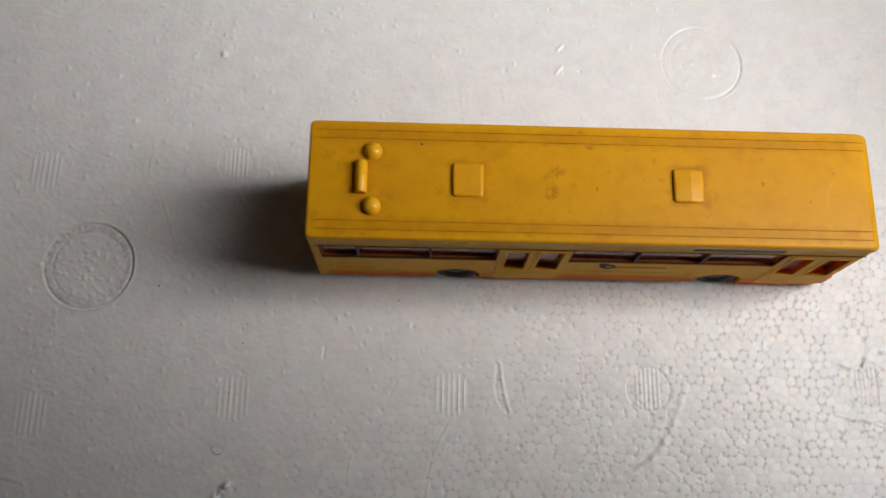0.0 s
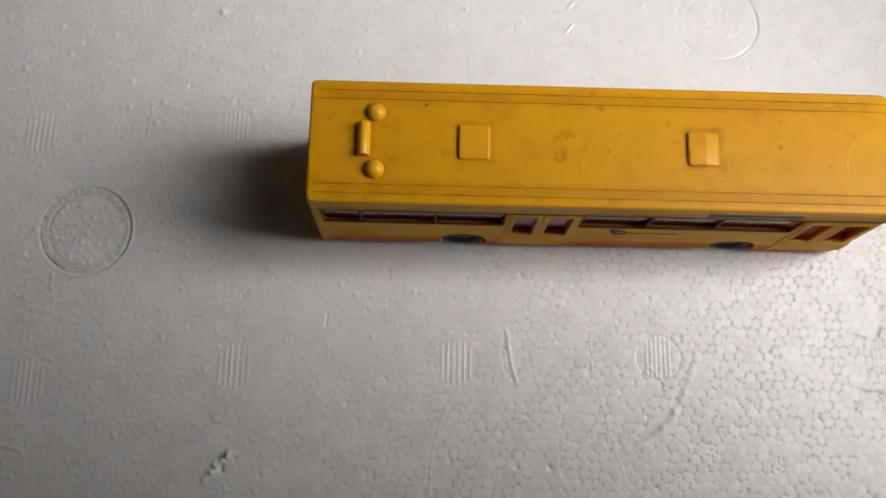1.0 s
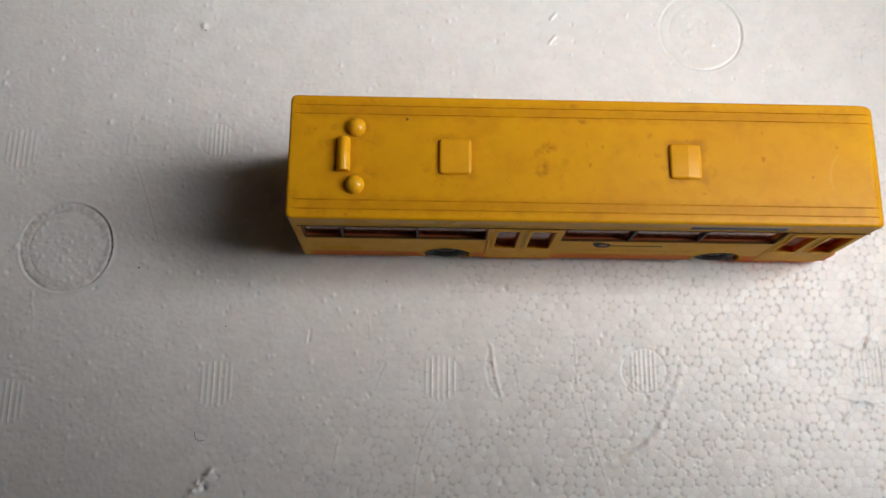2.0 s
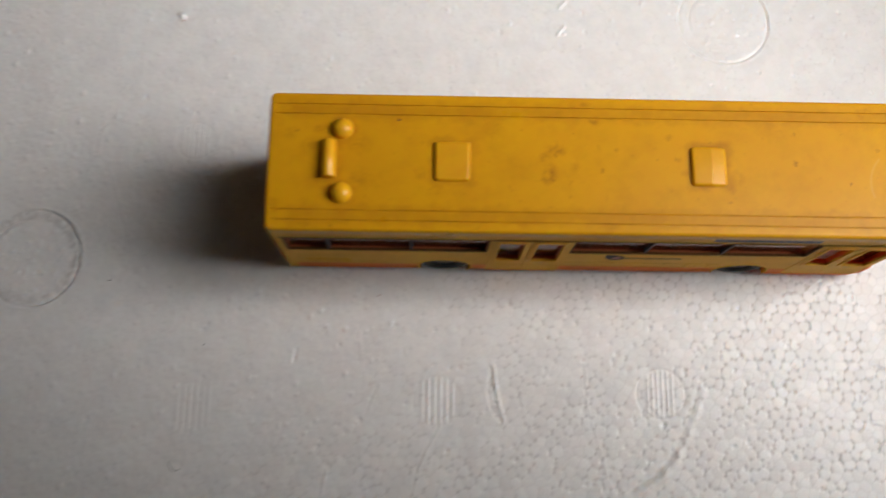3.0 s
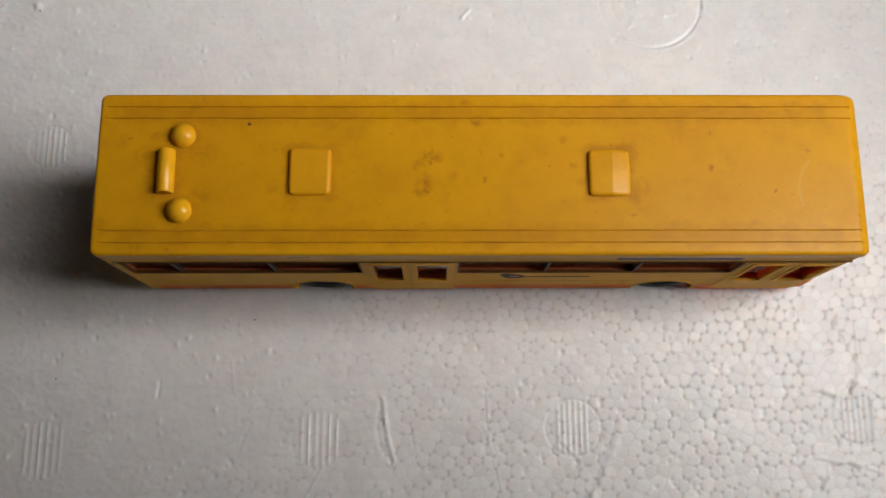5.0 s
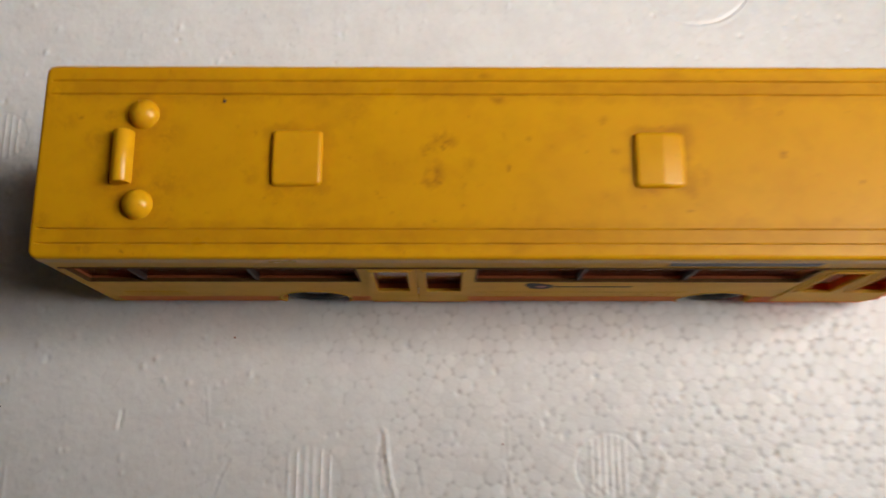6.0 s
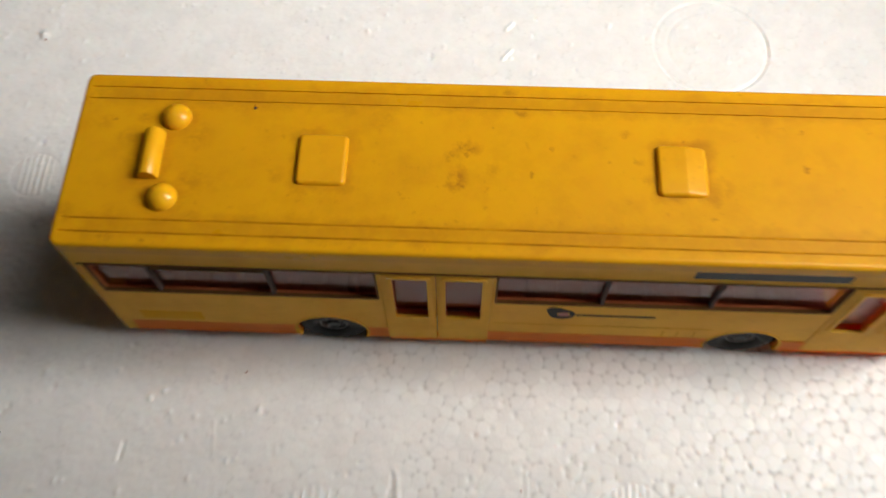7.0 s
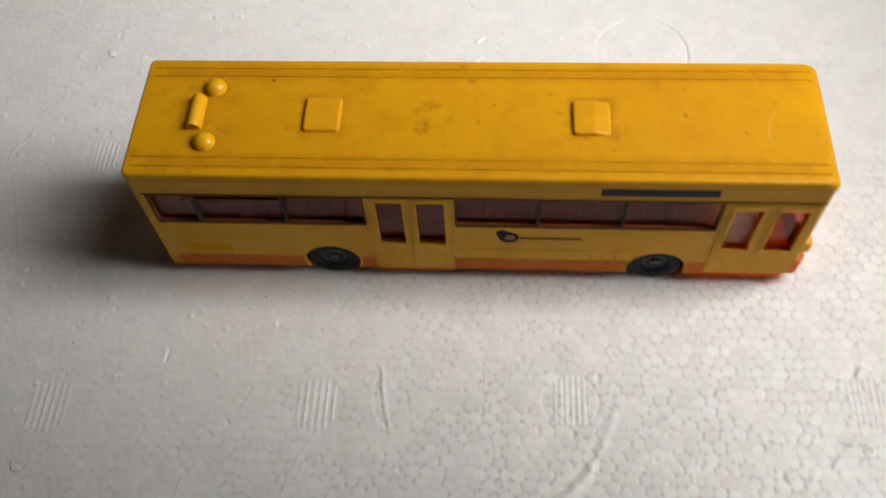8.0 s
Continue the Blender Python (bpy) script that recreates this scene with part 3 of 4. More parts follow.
    # a torn flake that stands up
    for fx, fy, fr, fa in ((-20.6, -54.4, 0.9, 1.6), (-21.8, -55.4, 0.8, 1.3), (-23.6, -57.0, 0.9, 0.8), (-25.0, -58.6, 0.8, 0.9), (-26.2, -60.4, 0.8, 0.6), (-22.4, -57.8, 0.8, -0.9), (-19.6, -55.4, 0.6, -0.8)):
        s = near(fx, fy, 4)
        Z[s] += 0.7 * fa * np.exp(-((X[s] - fx) ** 2 + (Y[s] - fy) ** 2) / fr**2) * (1 + 0.7 * waves(0.7, 31, 2)[s]).clip(0.1, 1.8)

    # level at the rim and where the toy stands
    fade = np.minimum.reduce([X - x0, x1 - X, Y - y0, y1 - Y]).clip(0, 3) / 3
    Z *= fade
    under = (X > 28) & (X < 115) & (Y > 0) & (Y < 29)
    Z = np.where(under, np.minimum(Z, 0.0), Z)

    # one mesh: the relief, a plain surround and the sides of the slab
    n = nx * ny
    outer = np.array([(-300, -260), (380, -260), (380, 290), (-300, 290)], float)
    verts = np.concatenate([np.stack([X.ravel(), Y.ravel(), Z.ravel()], 1), np.c_[outer, np.zeros(4)], np.c_[outer, np.full(4, -40.0)]]) * 0.001
    idx = np.arange(n).reshape(ny, nx)
    quads = np.stack([idx[:-1, :-1], idx[:-1, 1:], idx[1:, 1:], idx[1:, :-1]], -1).reshape(-1, 4)
    c = [idx[0, 0], idx[0, -1], idx[-1, -1], idx[-1, 0]]
    rest = [[n + a, n + (a + 1) % 4, c[(a + 1) % 4], c[a]] for a in range(4)] + [[n + 4 + a, n + 4 + (a + 1) % 4, n + (a + 1) % 4, n + a] for a in range(4)] + [[n + 7, n + 6, n + 5, n + 4]]
    faces = np.concatenate([quads, np.array(rest)]).astype(np.int32)
    me = bpy.data.meshes.new("foam_sheet")
    me.vertices.add(len(verts))
    me.vertices.foreach_set("co", verts.astype(np.float32).ravel())
    me.loops.add(faces.size)
    me.loops.foreach_set("vertex_index", faces.ravel())
    me.polygons.add(len(faces))
    me.polygons.foreach_set("loop_start", np.arange(0, faces.size, 4, dtype=np.int32))
    me.update(calc_edges=True)
    tones = me.attributes.new("bead_tone", "FLOAT", "POINT")
    tones.data.foreach_set("value", np.concatenate([(0.5 + (shade - 0.5) * (0.25 + 0.75 * opened)).ravel(), np.full(8, 0.5)]).astype(np.float32))
    # the thin grey seams between beads, with the shade of the open holes where three meet and of the stipple put into
    # the colour
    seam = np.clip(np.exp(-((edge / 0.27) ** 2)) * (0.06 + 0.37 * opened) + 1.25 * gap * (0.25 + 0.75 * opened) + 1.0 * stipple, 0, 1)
    seams = me.attributes.new("bead_seam_hole_shade", "FLOAT", "POINT")
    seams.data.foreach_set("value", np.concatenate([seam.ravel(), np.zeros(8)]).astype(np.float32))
    me.materials.append(FOAM)
    me.shade_smooth()
    me.set_sharp_from_angle(angle=radians(60))
    ob = new("foam_sheet", me)
    tagged(ob, "white polystyrene foam packing sheet with ribbed round marks", "foam sheet")


foam_sheet()

# ================= the toy bus =================
L, W, H = 133.65, 29.05, 37.35
RIM = 34.9
bus = new("toy_bus")
tagged(bus, "yellow plastic toy city bus with red skirt on white foam", "toy bus")

# roof with its rounded edges and two pairs of grooves
GROOVES = (2.2, 4.3, 24.4, 26.5)


def roof():
    def turned(d, r):
        d = min(max(d, 0.0), r)
        return r - math.sqrt(max(r * r - (r - d) ** 2, 0.0))

    corner = 1.4
    us = [0, 0.1, 0.25, 0.45, 0.7, 1.0, 1.4, 1.6, 1.9, 2.4] + [2.4 + (L - 5.6) * n / 60 for n in range(1, 60)] + [L - a for a in (3.2, 2.6, 2.2, 1.9, 1.6, 1.2, 0.85, 0.55, 0.3, 0.12, 0)]
    ys = [0, 0.06, 0.16, 0.3, 0.5, 0.75, 1.05, 1.4]
    for g in GROOVES:
        ys += [g - 0.32, g - 0.16, g - 0.08, g + 0.08, g + 0.16, g + 0.32]
    ys += [5.5 + n * 1.97 for n in range(10)] + [W - y for y in (1.4, 1.05, 0.75, 0.5, 0.3, 0.16, 0.06, 0)]
    ys = sorted(set(round(y, 3) for y in ys))

    def place(u, y):
        inset = turned(min(y, W - y), corner)
        x = inset - 0.6 + u * (L + 0.9 - 2 * inset) / L
        z = H - turned(min(y, W - y), 0.7) - turned(x + 0.6 - inset, 0.6) - turned(L + 0.3 - inset - x, 3.0) * 0.66
        z += 0.12 * (1 - ((y - W / 2) / (W / 2)) ** 2)
        if 1.3 < u < L - 1.8 and any(abs(y - g) < 0.1 for g in GROOVES):
            z -= 0.28
        return x, W / 2 + (y - W / 2) * 1.011, max(z, RIM)

    return part("roof", sheet(us, ys, place, RIM), ROOF_YELLOW, bus, "glossy yellow plastic roof with smudges and grooves", smooth=True)


roof_ob = roof()


# dirt that has settled in the grooves
def groove_line(y):
    return part("groove", boxed(1.8, L - 2.1, y - 0.12, y + 0.12, H - 0.5, H - 0.07 + 0.12 * (1 - ((y - W / 2) / (W / 2)) ** 2)), GROOVE, roof_ob, "brown grime in the roof groove")


for g_ in GROOVES:
    groove_line(g_)


def pillow(x0, x1, y0, y1, z0, height, crease=None):
    """A low hatch with rounded edges; crease: where its top begins to slope."""

    def turned(d, r):
        d = min(max(d, 0.0), r)
        return r - math.sqrt(max(r * r - (r - d) ** 2, 0.0))

    soft = (0, 0.05, 0.14, 0.28, 0.45, 0.65, 0.9)
    us = list(soft) + [0.9 + (x1 - x0 - 1.8) * n / 8 for n in range(1, 8)] + [x1 - x0 - s for s in soft[::-1]]
    if crease:
        us = sorted(us + [crease - 0.06, crease + 0.06])
    vs = list(soft) + [0.9 + (y1 - y0 - 1.8) * n / 8 for n in range(1, 8)] + [y1 - y0 - s for s in soft[::-1]]

    def place(u, v):
        w, d = x1 - x0, y1 - y0
        inset = turned(min(v, d - v), 0.8)
        x = inset + u * (w - 2 * inset) / w
        z = height - turned(x - inset, 0.55) - turned(w - inset - x, 0.7) - turned(min(v, d - v), 0.6)
        z += 0.18 * (1 - (2 * v / d - 1) ** 2) - 0.1 * (x / w)
        if crease:
            z += 0.06 * min(x - crease, 0.0) - 0.19 * max(x - crease, 0.0)
        return x0 + x, y0 + v, z0 + max(z, 0.05)

    return sheet(us, vs, place, z0 - 0.25)


part("roof_hatch", pillow(33.2, 40.5, 10.4, 18.9, H, 0.75), HATCH_YELLOW, roof_ob, smooth=True)
part("roof_hatch", pillow(85.3, 92.7, 10.2, 18.6, H, 1.0, 4.1), HATCH_YELLOW, roof_ob, "raised yellow roof hatch with a crease", smooth=True)


def dome(cx, cy):
    bm = bmesh.new()
    rings = []
    for a in (0, 12, 26, 42, 58, 74):
        r, z = 2.25 * math.cos(radians(a)), 1.9 * math.sin(radians(a))
        rings.append([bm.verts.new(mm(cx + r * math.cos(t * math.pi / 14), cy + r * math.sin(t * math.pi / 14), H + z)) for t in range(28)])
    for a, b in zip(rings, rings[1:]):
        for t in range(28):
            bm.faces.new((a[t - 1], a[t], b[t], b[t - 1]))
    top = bm.verts.new(mm(cx, cy, H + 1.92))
    for t in range(28):
        bm.faces.new((rings[-1][t - 1], rings[-1][t], top))
    bm.faces.new(rings[0][::-1])
    return bm


for cy_ in (21.3, 7.7):
    part("roof_dome", dome(14.4, cy_), LIT_FITTING_YELLOW, roof_ob, smooth=True)


def half_round(cx, y0, y1, r, h):
    """A half-round bar lying across the roof, its ends cut a little slanted."""
    bm = bmesh.new()
    rings = []
    for y, s in ((y0, 0.94), (y0 + 0.25, 1.0), (y1 - 0.25, 1.0), (y1, 0.94)):
        rings.append([bm.verts.new(mm(cx - r * s * math.cos(radians(a)), y, H - 0.05 + h * s * math.sin(radians(a)))) for a in range(0, 181, 12)])
    for a, b in zip(rings, rings[1:]):
        for n in range(1, len(a)):
            bm.faces.new((a[n - 1], a[n], b[n], b[n - 1]))
        bm.faces.new((a[-1], a[0], b[0], b[-1]))
    bm.faces.new(rings[0])
    bm.faces.new(rings[-1])
    return bm


part("roof_fan_cover", half_round(11.75, 10.8, 18.6, 1.58, 2.0), LIT_FITTING_YELLOW, roof_ob, "half-round yellow cover across the roof", smooth=True)

# side walls
REAR_ARCH, FRONT_ARCH = (36.0, 6.3, 6.0), (104.9, 5.6, 6.15)
Z_TOP, Z_SKIRT, Z_LOW = 34.9, 8.2, 3.7


def arch(cx, cz, r, z, back=False):
    """The points of a wheel arch from its rear foot to its front foot at height z."""
    a0 = math.degrees(math.asin((z - cz) / r))
    pts = [(cx + r * math.cos(radians(a)), cz + r * math.sin(radians(a))) for a in np.linspace(180 - a0, a0, 15)]
    return pts[::-1] if back else pts


def side_outline(doors):
    pts = [(0.5, Z_LOW), (2.2, Z_LOW), (2.2, Z_SKIRT)] + arch(*REAR_ARCH, Z_SKIRT)
    if doors:
        pts += [(45.5, Z_SKIRT), (45.5, 30.4), (62.3, 30.4), (62.3, Z_SKIRT)]
    pts += arch(*FRONT_ARCH, Z_SKIRT)
    if doors:
        pts += [(115.0, Z_SKIRT), (115.0, 30.2), (131.8, 30.2), (131.8, Z_LOW + 0.5), (L - 1.2, Z_LOW + 0.5)]
    else:
        pts += [(L - 1.2, Z_SKIRT)]
    return pts + [(L - 1.2, Z_TOP), (0.5, Z_TOP)]


WINDOWS_L, WINDOWS_R = (2.1, 44.8), (63.0, 114.3)
WIN_LOW, WIN_TOP = 20.8, 30.4
near_side = part("side_panel", plate(side_outline(True), [rect(*WINDOWS_L, WIN_LOW, WIN_TOP, 0.35), rect(*WINDOWS_R, WIN_LOW, WIN_TOP, 0.35)], 0.0, 0.5), SIDE_YELLOW, bus, "yellow side wall with window openings and door bays")
far_side = part("side_panel", plate(side_outline(False), [rect(2.1, 62.0, WIN_LOW, WIN_TOP, 0.35), rect(63.0, 130.0, WIN_LOW, WIN_TOP, 0.35)], W - 1.3, W), SIDE_YELLOW, bus, "yellow side wall with window openings")


def end_loop(x_out, sign, r=1.0, thick=1.3):
    """The plan of an end wall with rounded corners; sign: 1 where the wall faces forwards."""
    outer = [(x_out - sign * (r - r * math.sin(radians(a))), r - r * math.cos(radians(a))) for a in range(0, 91, 15)]
    outer += [(x, W - y) for x, y in outer[::-1]]
    return outer + [(x_out - sign * r, W - thick), (x_out - sign * thick, W - thick), (x_out - sign * thick, thick), (x_out - sign * r, thick)]


part("rear_panel", prism(end_loop(-0.4, -1, 0.9), Z_LOW, Z_TOP), SIDE_YELLOW, bus, smooth=True)
front = part("front_panel", prism(end_loop(L, 1, 1.2, 1.4), 9.8, 18.2), SIDE_YELLOW, bus, smooth=True)
part("front_header", prism(end_loop(L, 1, 1.2, 1.4), 31.0, Z_TOP), SIDE_YELLOW, bus, smooth=True)


def front_post(near_end):
    loop = [(L - 1.2 + 1.2 * math.sin(radians(a)), 1.2 - 1.2 * math.cos(radians(a))) for a in range(0, 91, 15)] + [(L, 1.9), (L - 1.2, 1.9)]
    return prism(loop if near_end else [(x, W - y) for x, y in loop][::-1], 18.2, 31.0)


part("front_post", front_post(True), SIDE_YELLOW, bus, smooth=True)
part("front_post", front_post(False), SIDE_YELLOW, bus, smooth=True)
part("windscreen", boxed(L - 1.1, L - 0.7, 1.9, W - 1.9, 18.2, 31.0), GLASS, bus, "clear plastic windscreen").visible_shadow = False
for y_ in (1.2, W - 5.2):
    part("headlight", boxed(L - 0.4, L + 2.0, y_, y_ + 4.0, 10.6, 14.4, bevel=0.8, segments=3), SIDE_YELLOW, front, "rounded yellow headlight housing", smooth=True)


def arch_lip(cx, cz, r, y0, y1):
    a0, a1 = math.degrees(math.asin((Z_LOW - cz) / r)), math.degrees(math.asin((Z_LOW - cz) / (r + 0.4)))
    loop = [(cx + r * math.cos(radians(a)), cz + r * math.sin(radians(a))) for a in np.linspace(a0, 180 - a0, 21)]
    loop += [(cx + (r + 0.4) * math.cos(radians(a)), cz + (r + 0.4) * math.sin(radians(a))) for a in np.linspace(180 - a1, a1, 21)]
    return plate(loop, [], y0, y1)


for arch_ in (REAR_ARCH, FRONT_ARCH):
    part("wheel_arch", arch_lip(*arch_, -0.1, 0.52), SIDE_YELLOW, near_side, "raised yellow lip of the wheel arch")
    part("wheel_arch", arch_lip(*arch_, W - 1.0, W + 0.3), SIDE_YELLOW, far_side, "raised yellow lip of the wheel arch")


# glazing, posts between the panes and dark frames
def glazing(y0, y1, x0, x1, posts, side, outside):
    edges = [x0, *posts, x1]
    for a, b in zip(edges, edges[1:]):
        pane = part("window_pane", boxed(a, b, y0, y1, WIN_LOW - 0.3, WIN_TOP + 0.3), GLASS, side, "clear plastic window pane")
        pane.visible_shadow = False
    for x in posts:
        part("window_post", boxed(x - 0.3, x + 0.3, outside, outside + 1.0, WIN_LOW, WIN_TOP, bevel=0.1), GREY_TRIM, side, "thin grey window post")


glazing(1.0, 1.24, WINDOWS_L[0] - 0.4, WINDOWS_L[1] + 0.3, (10.9, 28.6), near_side, 0.15)
glazing(1.0, 1.24, WINDOWS_R[0] - 0.3, WINDOWS_R[1] + 0.4, (79.3, 96.0), near_side, 0.15)
glazing(W - 1.75, W - 1.45, 1.7, 62.3, (22.0, 42.0), far_side, W - 1.2)
glazing(W - 1.75, W - 1.45, 62.7, 130.3, (85.0, 107.0), far_side, W - 1.2)
part("sliding_vent", boxed(11.3, 28.2, 0.5, 0.96, 28.1, 28.6), FRAME_BROWN, near_side, "thin grey bar of a sliding vent")

for x0_, x1_ in (WINDOWS_L, WINDOWS_R):
    part("window_frame", plate(rect(x0_ - 0.2, x1_ + 0.2, WIN_LOW - 0.24, WIN_TOP + 0.2, 0.45), [rect(x0_ + 0.12, x1_ - 0.12, WIN_LOW + 0.12, WIN_TOP - 0.02, 0.35)], -0.06, 0.52), FRAME_BROWN, near_side, "thin dark brown window frame")
part("gutter", boxed(1.2, L - 0.6, -0.16, 0.4, 30.72, 31.0), FRAME_BROWN, near_side, "dark line above the windows")


# two pairs of door leaves
def door_leaf(x0, x1, px0, px1, z0, z1, pz0, pz1, back=1.0, lining=RED_SHELL, glass=GLASS):
    leaf = part("door_leaf", plate(rect(x0, x1, z0, z1, 0.3), [rect(px0, px1, pz0, pz1, 0.3)], -0.12, 0.2), SIDE_YELLOW, bus, "yellow door leaf with a tall window")
    part("window_frame", plate(rect(px0 - 0.62, px1 + 0.62, pz0 - 0.62, pz1 + 0.62, 0.5), [rect(px0 + 0.02, px1 - 0.02, pz0 + 0.02, pz1 - 0.02, 0.3)], -0.36, 0.1), SIDE_YELLOW, leaf, "raised yellow rim")
    part("door_lining", plate(rect(x0 + 0.05, x1 - 0.05, z0 + 0.1, z1 - 0.1), [rect(px0, px1, pz0, pz1, 0.3)], 0.21, 0.53), lining, leaf, "red plastic lining")
    part("window_pane", boxed(px0 - 0.3, px1 + 0.3, back, back + 0.26, pz0 - 0.3, pz1 + 0.3), glass, leaf, "clear plastic door pane")


door_leaf(45.56, 53.78, 47.2, 52.5, 4.3, 30.34, 14.3, 29.2)
door_leaf(53.88, 62.24, 55.2, 60.8, 4.3, 30.34, 14.2, 29.2)
door_leaf(115.06, 123.4, 116.7, 122.0, 4.3, 30.14, 13.9, 28.4, 1.22, RED_THIN, HAZE_GLASS)
door_leaf(123.5, 131.74, 125.1, 130.8, 4.3, 30.14, 13.8, 28.2, 1.22, RED_THIN)


# the red inner shell, which shows round every pane
part("inner_shell", plate(rect(1.4, 114.7, 12.95, 33.0), [
    rect(WINDOWS_L[0] + 0.1, WINDOWS_L[1] - 0.1, WIN_LOW + 0.1, WIN_TOP - 0.05, 0.3), rect(WINDOWS_R[0] + 0.1, WINDOWS_R[1] - 0.1, WIN_LOW + 0.1, WIN_TOP - 0.05, 0.3),
    rect(47.25, 52.45, 14.35, 29.15, 0.25), rect(55.25, 60.75, 14.25, 29.15, 0.25),
], 0.54, 0.97), RED_SHELL, bus, "red plastic inner shell behind the yellow side")


part("door_surround", plate(rect(115.1, 131.6, 12.95, 33.0), [rect(116.75, 121.95, 13.95, 28.35, 0.25), rect(125.15, 130.75, 13.85, 28.15, 0.25)], 0.54, 1.19), RED_THIN, bus, "red plastic surround inside the front doors")
part("dashboard", boxed(130.4, 132.2, 2.4, W - 2.6, 13.25, 20.6, bevel=0.4), RED_INSIDE, bus, "red plastic dashboard")
part("windscreen_seal", boxed(L - 1.4, L - 0.12, 1.95, W - 1.95, 18.21, 18.5), DARK_LINE, bus, "dark seal under the windscreen")


# red skirt, floor pan and bumper
def skirt(x0, x1, y0, y1, z1, cut=None, rear=True):
    """A piece of the skirt that ends at a wheel arch. cut: the arch; rear: whether it lies behind the arch."""
    if cut is None:
        pts = rect(x0, x1, Z_LOW, z1)
    else:
        cx, cz, r = cut
        a0, a1 = (math.degrees(math.asin(v)) for v in ((Z_LOW - cz) / r, (z1 - cz) / r))
        bow = [(cx + (-1 if rear else 1) * r * math.cos(radians(a)), cz + r * math.sin(radians(a))) for a in np.linspace(a0, a1, 6)]
        pts = [(x0, Z_LOW), *bow, (x0, z1)] if rear else [(x1, Z_LOW), *bow, (x1, z1)]
    return part("skirt", plate(pts, [], y0, y1), RED, bus, "red-orange plastic skirt strip")


for y0_, y1_ in ((0.02, 1.2), (W - 1.2, W - 0.02)):
    skirt(2.2, 30, y0_, y1_, Z_SKIRT, REAR_ARCH, True)
    if y0_ < 1:
        skirt(42, 45.7, y0_, y1_, Z_SKIRT, REAR_ARCH, False)
        skirt(62.1, 99, y0_, y1_, Z_SKIRT - 0.4, FRONT_ARCH, True)
        skirt(111, 115.2, y0_, y1_, Z_SKIRT - 0.4, FRONT_ARCH, False)
    else:
        part("skirt", plate([(42.3, Z_LOW), (99.2, Z_LOW), (99.2, Z_SKIRT), (42.3, Z_SKIRT)], [], y0_, y1_), RED, bus)
        skirt(111, L - 1.3, y0_, y1_, Z_SKIRT, FRONT_ARCH, False)

part("sill_strip", boxed(45.7, 62.1, -0.05, 1.2, 3.1, 4.25), RED, bus)
part("sill_strip", boxed(111.6, 131.6, -0.06, 1.2, 3.2, 3.66), RED_THIN, bus)


def bumper():
    loop = [(131.9, 0.12), (133.8, 0.15), (134.7, 0.6), (135.3, 1.6), (135.5, 4.0), (135.5, W / 2)]
    loop += [(x, W - y) for x, y in loop[:-1][::-1]]
    bm = prism(loop, Z_LOW - 0.1, 9.4)
    bmesh.ops.bevel(bm, geom=[e for e in bm.edges if abs(e.verts[0].co.z - e.verts[1].co.z) < 1e-6], offset=0.0006, segments=2, affect="EDGES", profile=0.5)
    return part("bumper", bm, RED, bus, "red-orange plastic front bumper", smooth=True)


bumper()


def interior():
    bm = boxed(2.0, 117.0, 2.1, W - 1.9, 12.6, 13.2)
    box(bm, 2.0, 131.4, W - 1.85, W - 1.4, 13.1, WIN_LOW - 0.2)
    for x in [12.0 + 9.5 * n for n in range(12)]:
        for y0, y1 in ((2.4, 10.6), (18.1, 26.3)):
            if y0 < 5 and (44 < x < 63 or x > 112):
                continue
            box(bm, x, x + 4.4, y0, y1, 13.1, 15.6, 0.4, 1)
            box(bm, x - 0.9, x + 0.5, y0, y1, 13.1, 19.6, 0.4, 1)
    return part("interior", bm, RED_INSIDE, bus, "red plastic seats and floor inside the bus")


interior()
part("entrance_floor", boxed(117.05, 121.6, 2.1, W - 1.9, 12.6, 13.2), SIDE_YELLOW, bus, "yellow plastic floor inside the front doors")
part("floor_pan", boxed(111.5, 131.88, 1.22, W - 1.22, 3.75, 4.3), RED_THIN, bus, "red plastic pan under the front doors")
part("chassis", boxed(3.0, 110.0, 10.5, W - 10.5, 5.6, 6.7, bevel=0.3), RED_THIN, bus, "red plastic underside")


# wheels
def wheel(cx, near_side_up):
    y0, s = (0.75, 1) if near_side_up else (W - 0.75, -1)
    cz, r = 5.75, 5.75
    tyre = part("wheel", lathe([(y0 + s * 0.75, 2.4), (y0 + s * 0.5, 2.6), (y0 + s * 0.1, 3.4), (y0, 4.9), (y0 + s * 0.25, 5.5), (y0 + s * 0.7, r), (y0 + s * 4.6, r), (y0 + s * 5.0, 5.3), (y0 + s * 5.0, 1.0)], cx, cz), RUBBER, bus, "black plastic wheel in its arch", smooth=True)
    part("hub", lathe([(y0 + s * 0.8, 2.5), (y0 + s * 0.55, 2.4), (y0 + s * 0.55, 2.1), (y0 + s * 0.95, 1.95), (y0 + s * 0.95, 1.3), (y0 + s * 0.35, 1.1), (y0 + s * 0.2, 0.8), (y0 + s * 0.45, 0.6), (y0 + s * 0.45, 0.2)], cx, cz, 32), HUB, tyre, "dark grey moulded hub", smooth=True)
    for a in range(8):
        t = radians(a * 45)
        bx, bz = cx + 1.62 * math.cos(t), cz + 1.62 * math.sin(t)
        ys_ = sorted((y0 + s * 0.6, y0 + s * 1.0))
        part("wheel_bolt", boxed(bx - 0.25, bx + 0.25, *ys_, bz - 0.25, bz + 0.25, bevel=0.1, segments=1), HUB, tyre)


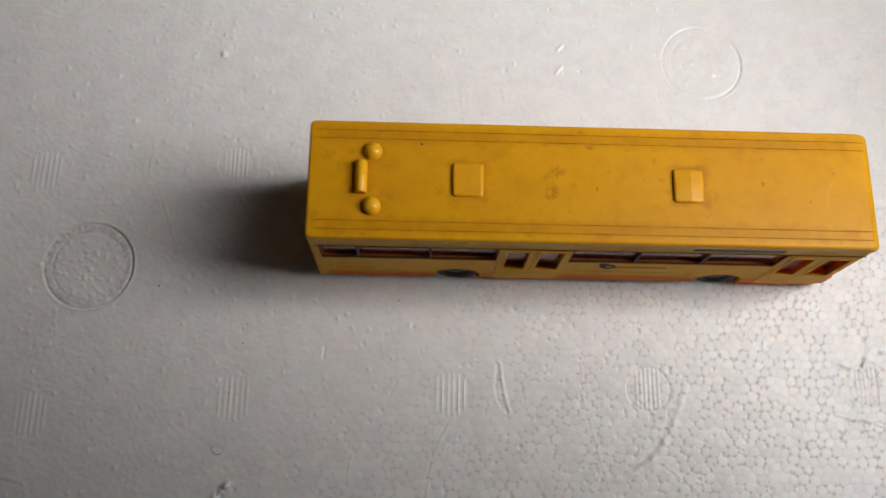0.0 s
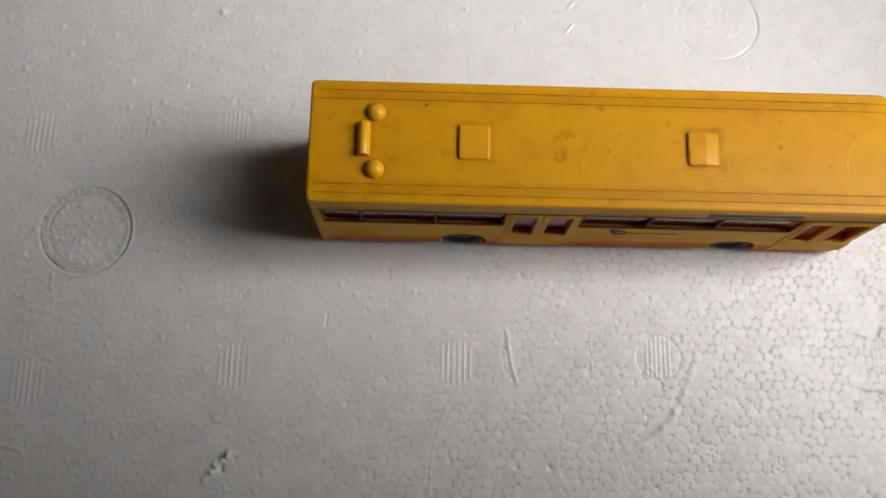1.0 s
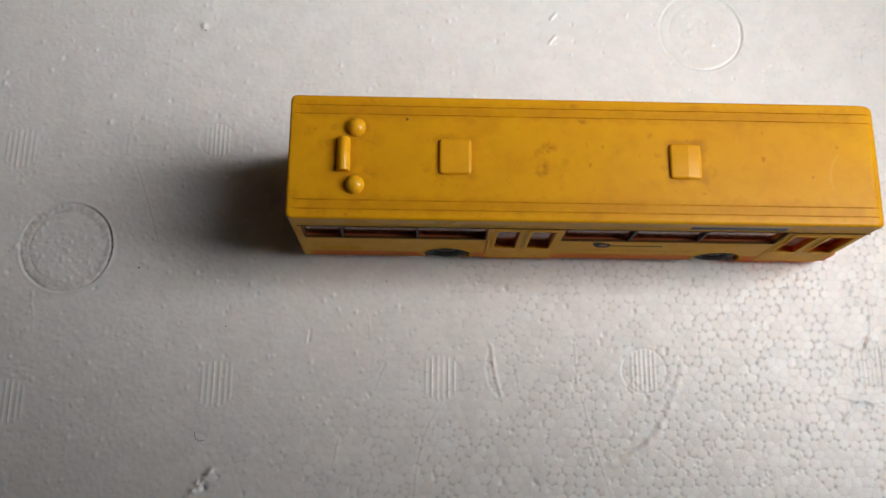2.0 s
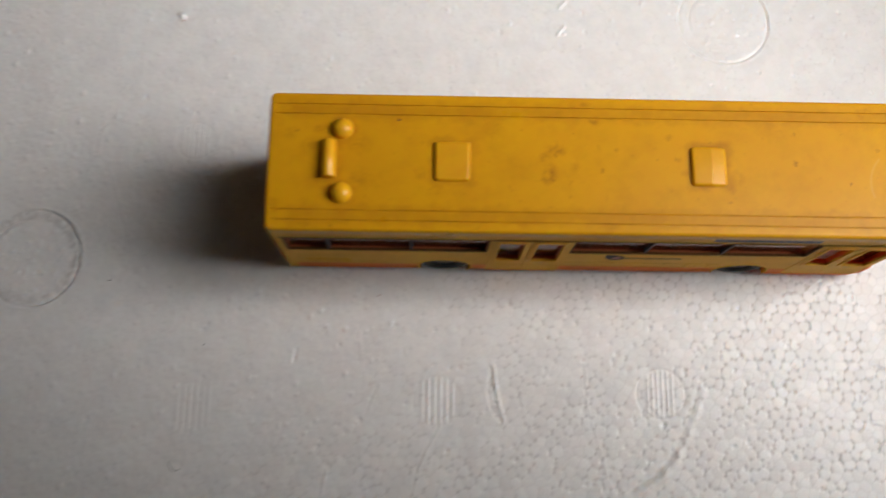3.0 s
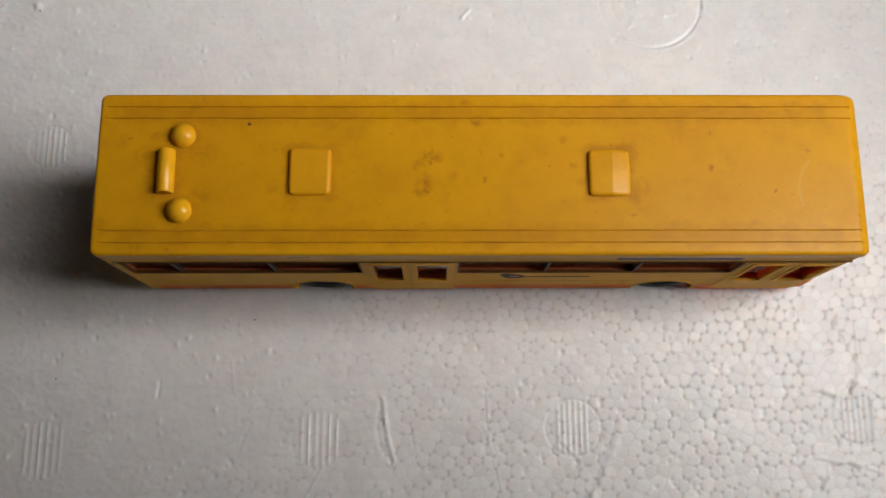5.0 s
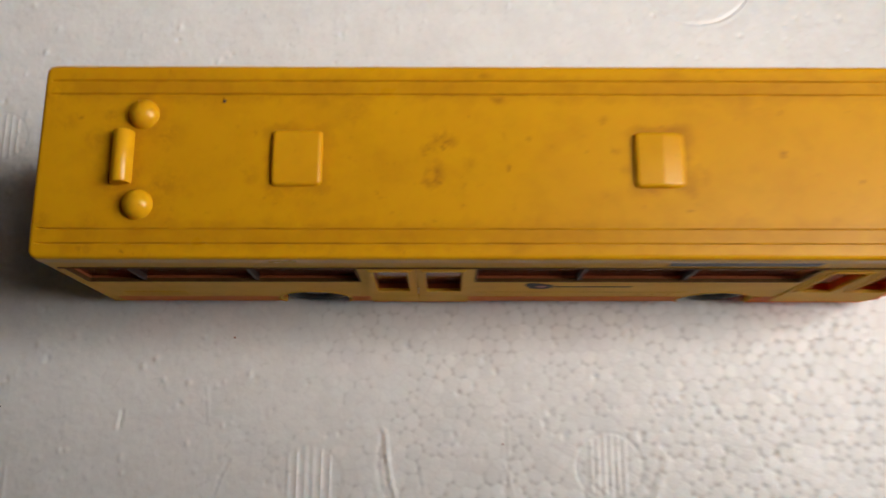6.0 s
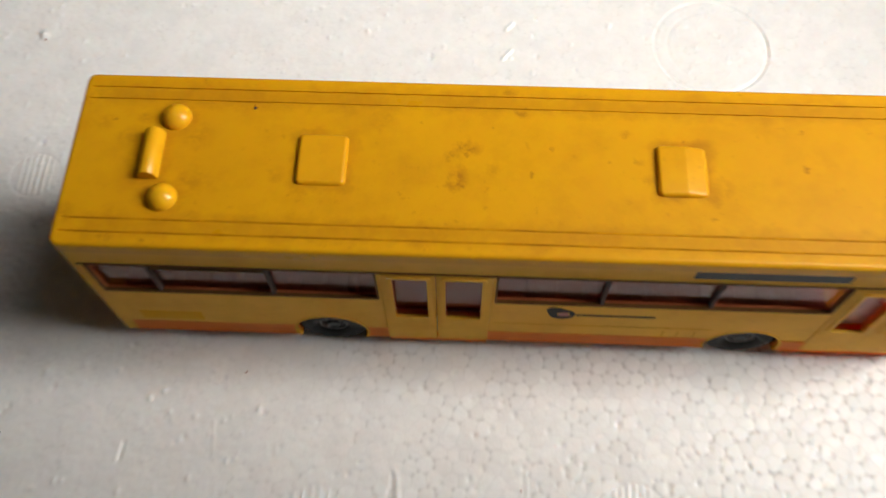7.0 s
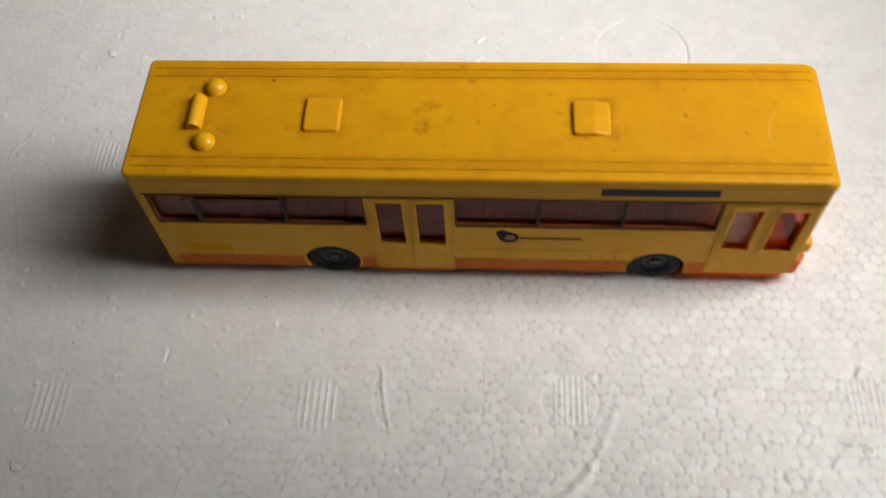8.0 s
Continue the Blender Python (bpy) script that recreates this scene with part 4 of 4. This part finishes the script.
def wheel_well(cx, cz, r, y0, y1):
    """The bowed shell over a wheel and its inner wall."""
    a0, a1 = math.degrees(math.asin((3.4 - cz) / (r + 0.05))), math.degrees(math.asin((3.4 - cz) / (r + 0.4)))
    loop = [(cx + (r + 0.05) * math.cos(radians(a)), cz + (r + 0.05) * math.sin(radians(a))) for a in np.linspace(a0, 180 - a0, 21)]
    over = [(cx + (r + 0.4) * math.cos(radians(a)), cz + (r + 0.4) * math.sin(radians(a))) for a in np.linspace(180 - a1, a1, 21)]
    return plate(loop + over, [], y0, y1), plate(over, [], y1 + 0.02, y1 + (0.4 if y1 > y0 else -0.4))


for arch_ in (REAR_ARCH, FRONT_ARCH):
    for side_, y0_, y1_ in ((near_side, 0.52, 6.0), (far_side, W - 1.32, W - 6.0)):
        shell_, inner_ = wheel_well(*arch_, y0_, y1_)
        part("wheel_well", shell_, RUBBER, side_, "black wheel well")
        part("wheel_well_wall", inner_, RUBBER, side_, "black inner wall of the wheel well")
    for near_ in (True, False):
        wheel(arch_[0], near_)

# printed matter and panel lines on the side
part("destination_sign", boxed(90.7, 112.7, -0.07, 0.2, 32.35, 34.75), SIGN_GREY, near_side, "dark grey destination sign, blank")


def drop_loop(cx, cz, r, stem=0.0, steps=28):
    """A round loop, drawn out to a short stem at its upper rear."""
    out = []
    for n in range(steps):
        a = 2 * math.pi * n / steps
        k = r * (1 + stem * max(0.0, math.cos(a - radians(128))) ** 6)
        out.append((cx + k * math.cos(a) * 1.05, cz + k * math.sin(a) * 0.98))
    return out


emblem = part("emblem", plate(drop_loop(73.7, 16.9, 1.95, 0.75), [drop_loop(73.9, 16.9, 0.95)], -0.05, 0.1), PRINT, near_side, "dark round printed emblem")
part("emblem_centre", plate(drop_loop(73.9, 16.9, 0.8), [], -0.05, 0.1), PRINT_RED, emblem, "faded red centre")
part("printed_line", boxed(75.9, 88.4, -0.05, 0.1, 16.45, 17.05), PRINT, near_side, "dark printed lettering too small to read")
part("panel_line", boxed(63.0, 98.6, -0.03, 0.1, 12.15, 12.35), GROOVE, near_side)
part("engine_grille", boxed(4.7, 15.0, -0.05, 0.2, 9.2, 12.6, bevel=0.08), yellow_plastic("grille_yellow", tone=(0.74, 0.35, 0.002), gloss=0.02), near_side, "deeper yellow vent panel low on the side")
for x_ in (90.8, 93.2, 96.0):
    part("panel_line", boxed(x_, x_ + 0.18, -0.03, 0.1, 8.4, 11.0), GROOVE, near_side)


# ================= crumbs and a hair on the foam =================
CRUMB = material("dark_crumb", (0.05, 0.035, 0.03), 0.7)
CRUMB_RED = material("reddish_crumb", (0.4, 0.2, 0.15), 0.7)
HAIR = material("grey_hair", (0.16, 0.15, 0.14), 0.6)


def crumb(x, y, size, mat, label, z=0.0):
    bm = bmesh.new()
    bmesh.ops.create_icosphere(bm, subdivisions=1, radius=size * 0.0005)
    for v in bm.verts:
        v.co *= 1 + 0.35 * noise.noise(v.co * 4000 + Vector((x, y, 0)))
        v.co.z *= 0.6
    ob = part("crumb", bm, mat)
    ob.location = mm(x, y, z + size * 0.22)
    return tagged(ob, label, "crumb", "crumbs on the roof" if z else "crumbs on the foam sheet")


def hair(points):
    bm = bmesh.new()
    rings = []
    for n, (x, y) in enumerate(points):
        ax, ay = points[max(n - 1, 0)]
        bx, by = points[min(n + 1, len(points) - 1)]
        along = Vector((bx - ax, by - ay, 0)).normalized()
        across = Vector((-along.y, along.x, 0))
        rings.append([bm.verts.new(mm(x, y, 0.12) + (across * math.cos(a) + Vector((0, 0, 1)) * math.sin(a)) * 0.00007) for a in (0, 1.57, 3.14, 4.71)])
    for a, b in zip(rings, rings[1:]):
        for n in range(4):
            bm.faces.new((a[n - 1], a[n], b[n], b[n - 1]))
    bm.faces.new(rings[0])
    bm.faces.new(rings[-1])
    return tagged(part("hair", bm, HAIR), "short grey curled hair lying on the foam", "hair")


crumb(-42.9, -3.2, 0.5, CRUMB, "tiny dark crumb on the white foam")
crumb(-19.7, -18.2, 0.35, CRUMB, "tiny dark crumb on the white foam")
crumb(20.8, -6.0, 0.42, CRUMB_RED, "tiny reddish crumb-like speck on the white foam")
# stands in for the reddish dark side of the raised grain next to it
crumb(-30.6, 64.3, 0.5, CRUMB_RED, "tiny reddish crumb-like speck on the white foam")
crumb(68.4, -24.6, 0.42, CRUMB_RED, "tiny reddish crumb-like speck on the white foam")
crumb(25.9, 23.4, 0.5, CRUMB, "tiny dark crumb stuck on the yellow roof", H + 0.05)
hair([(-25.6, -44.7), (-25.5, -45.6), (-25.1, -46.3), (-24.4, -46.8), (-23.6, -46.7), (-23.0, -46.4)])
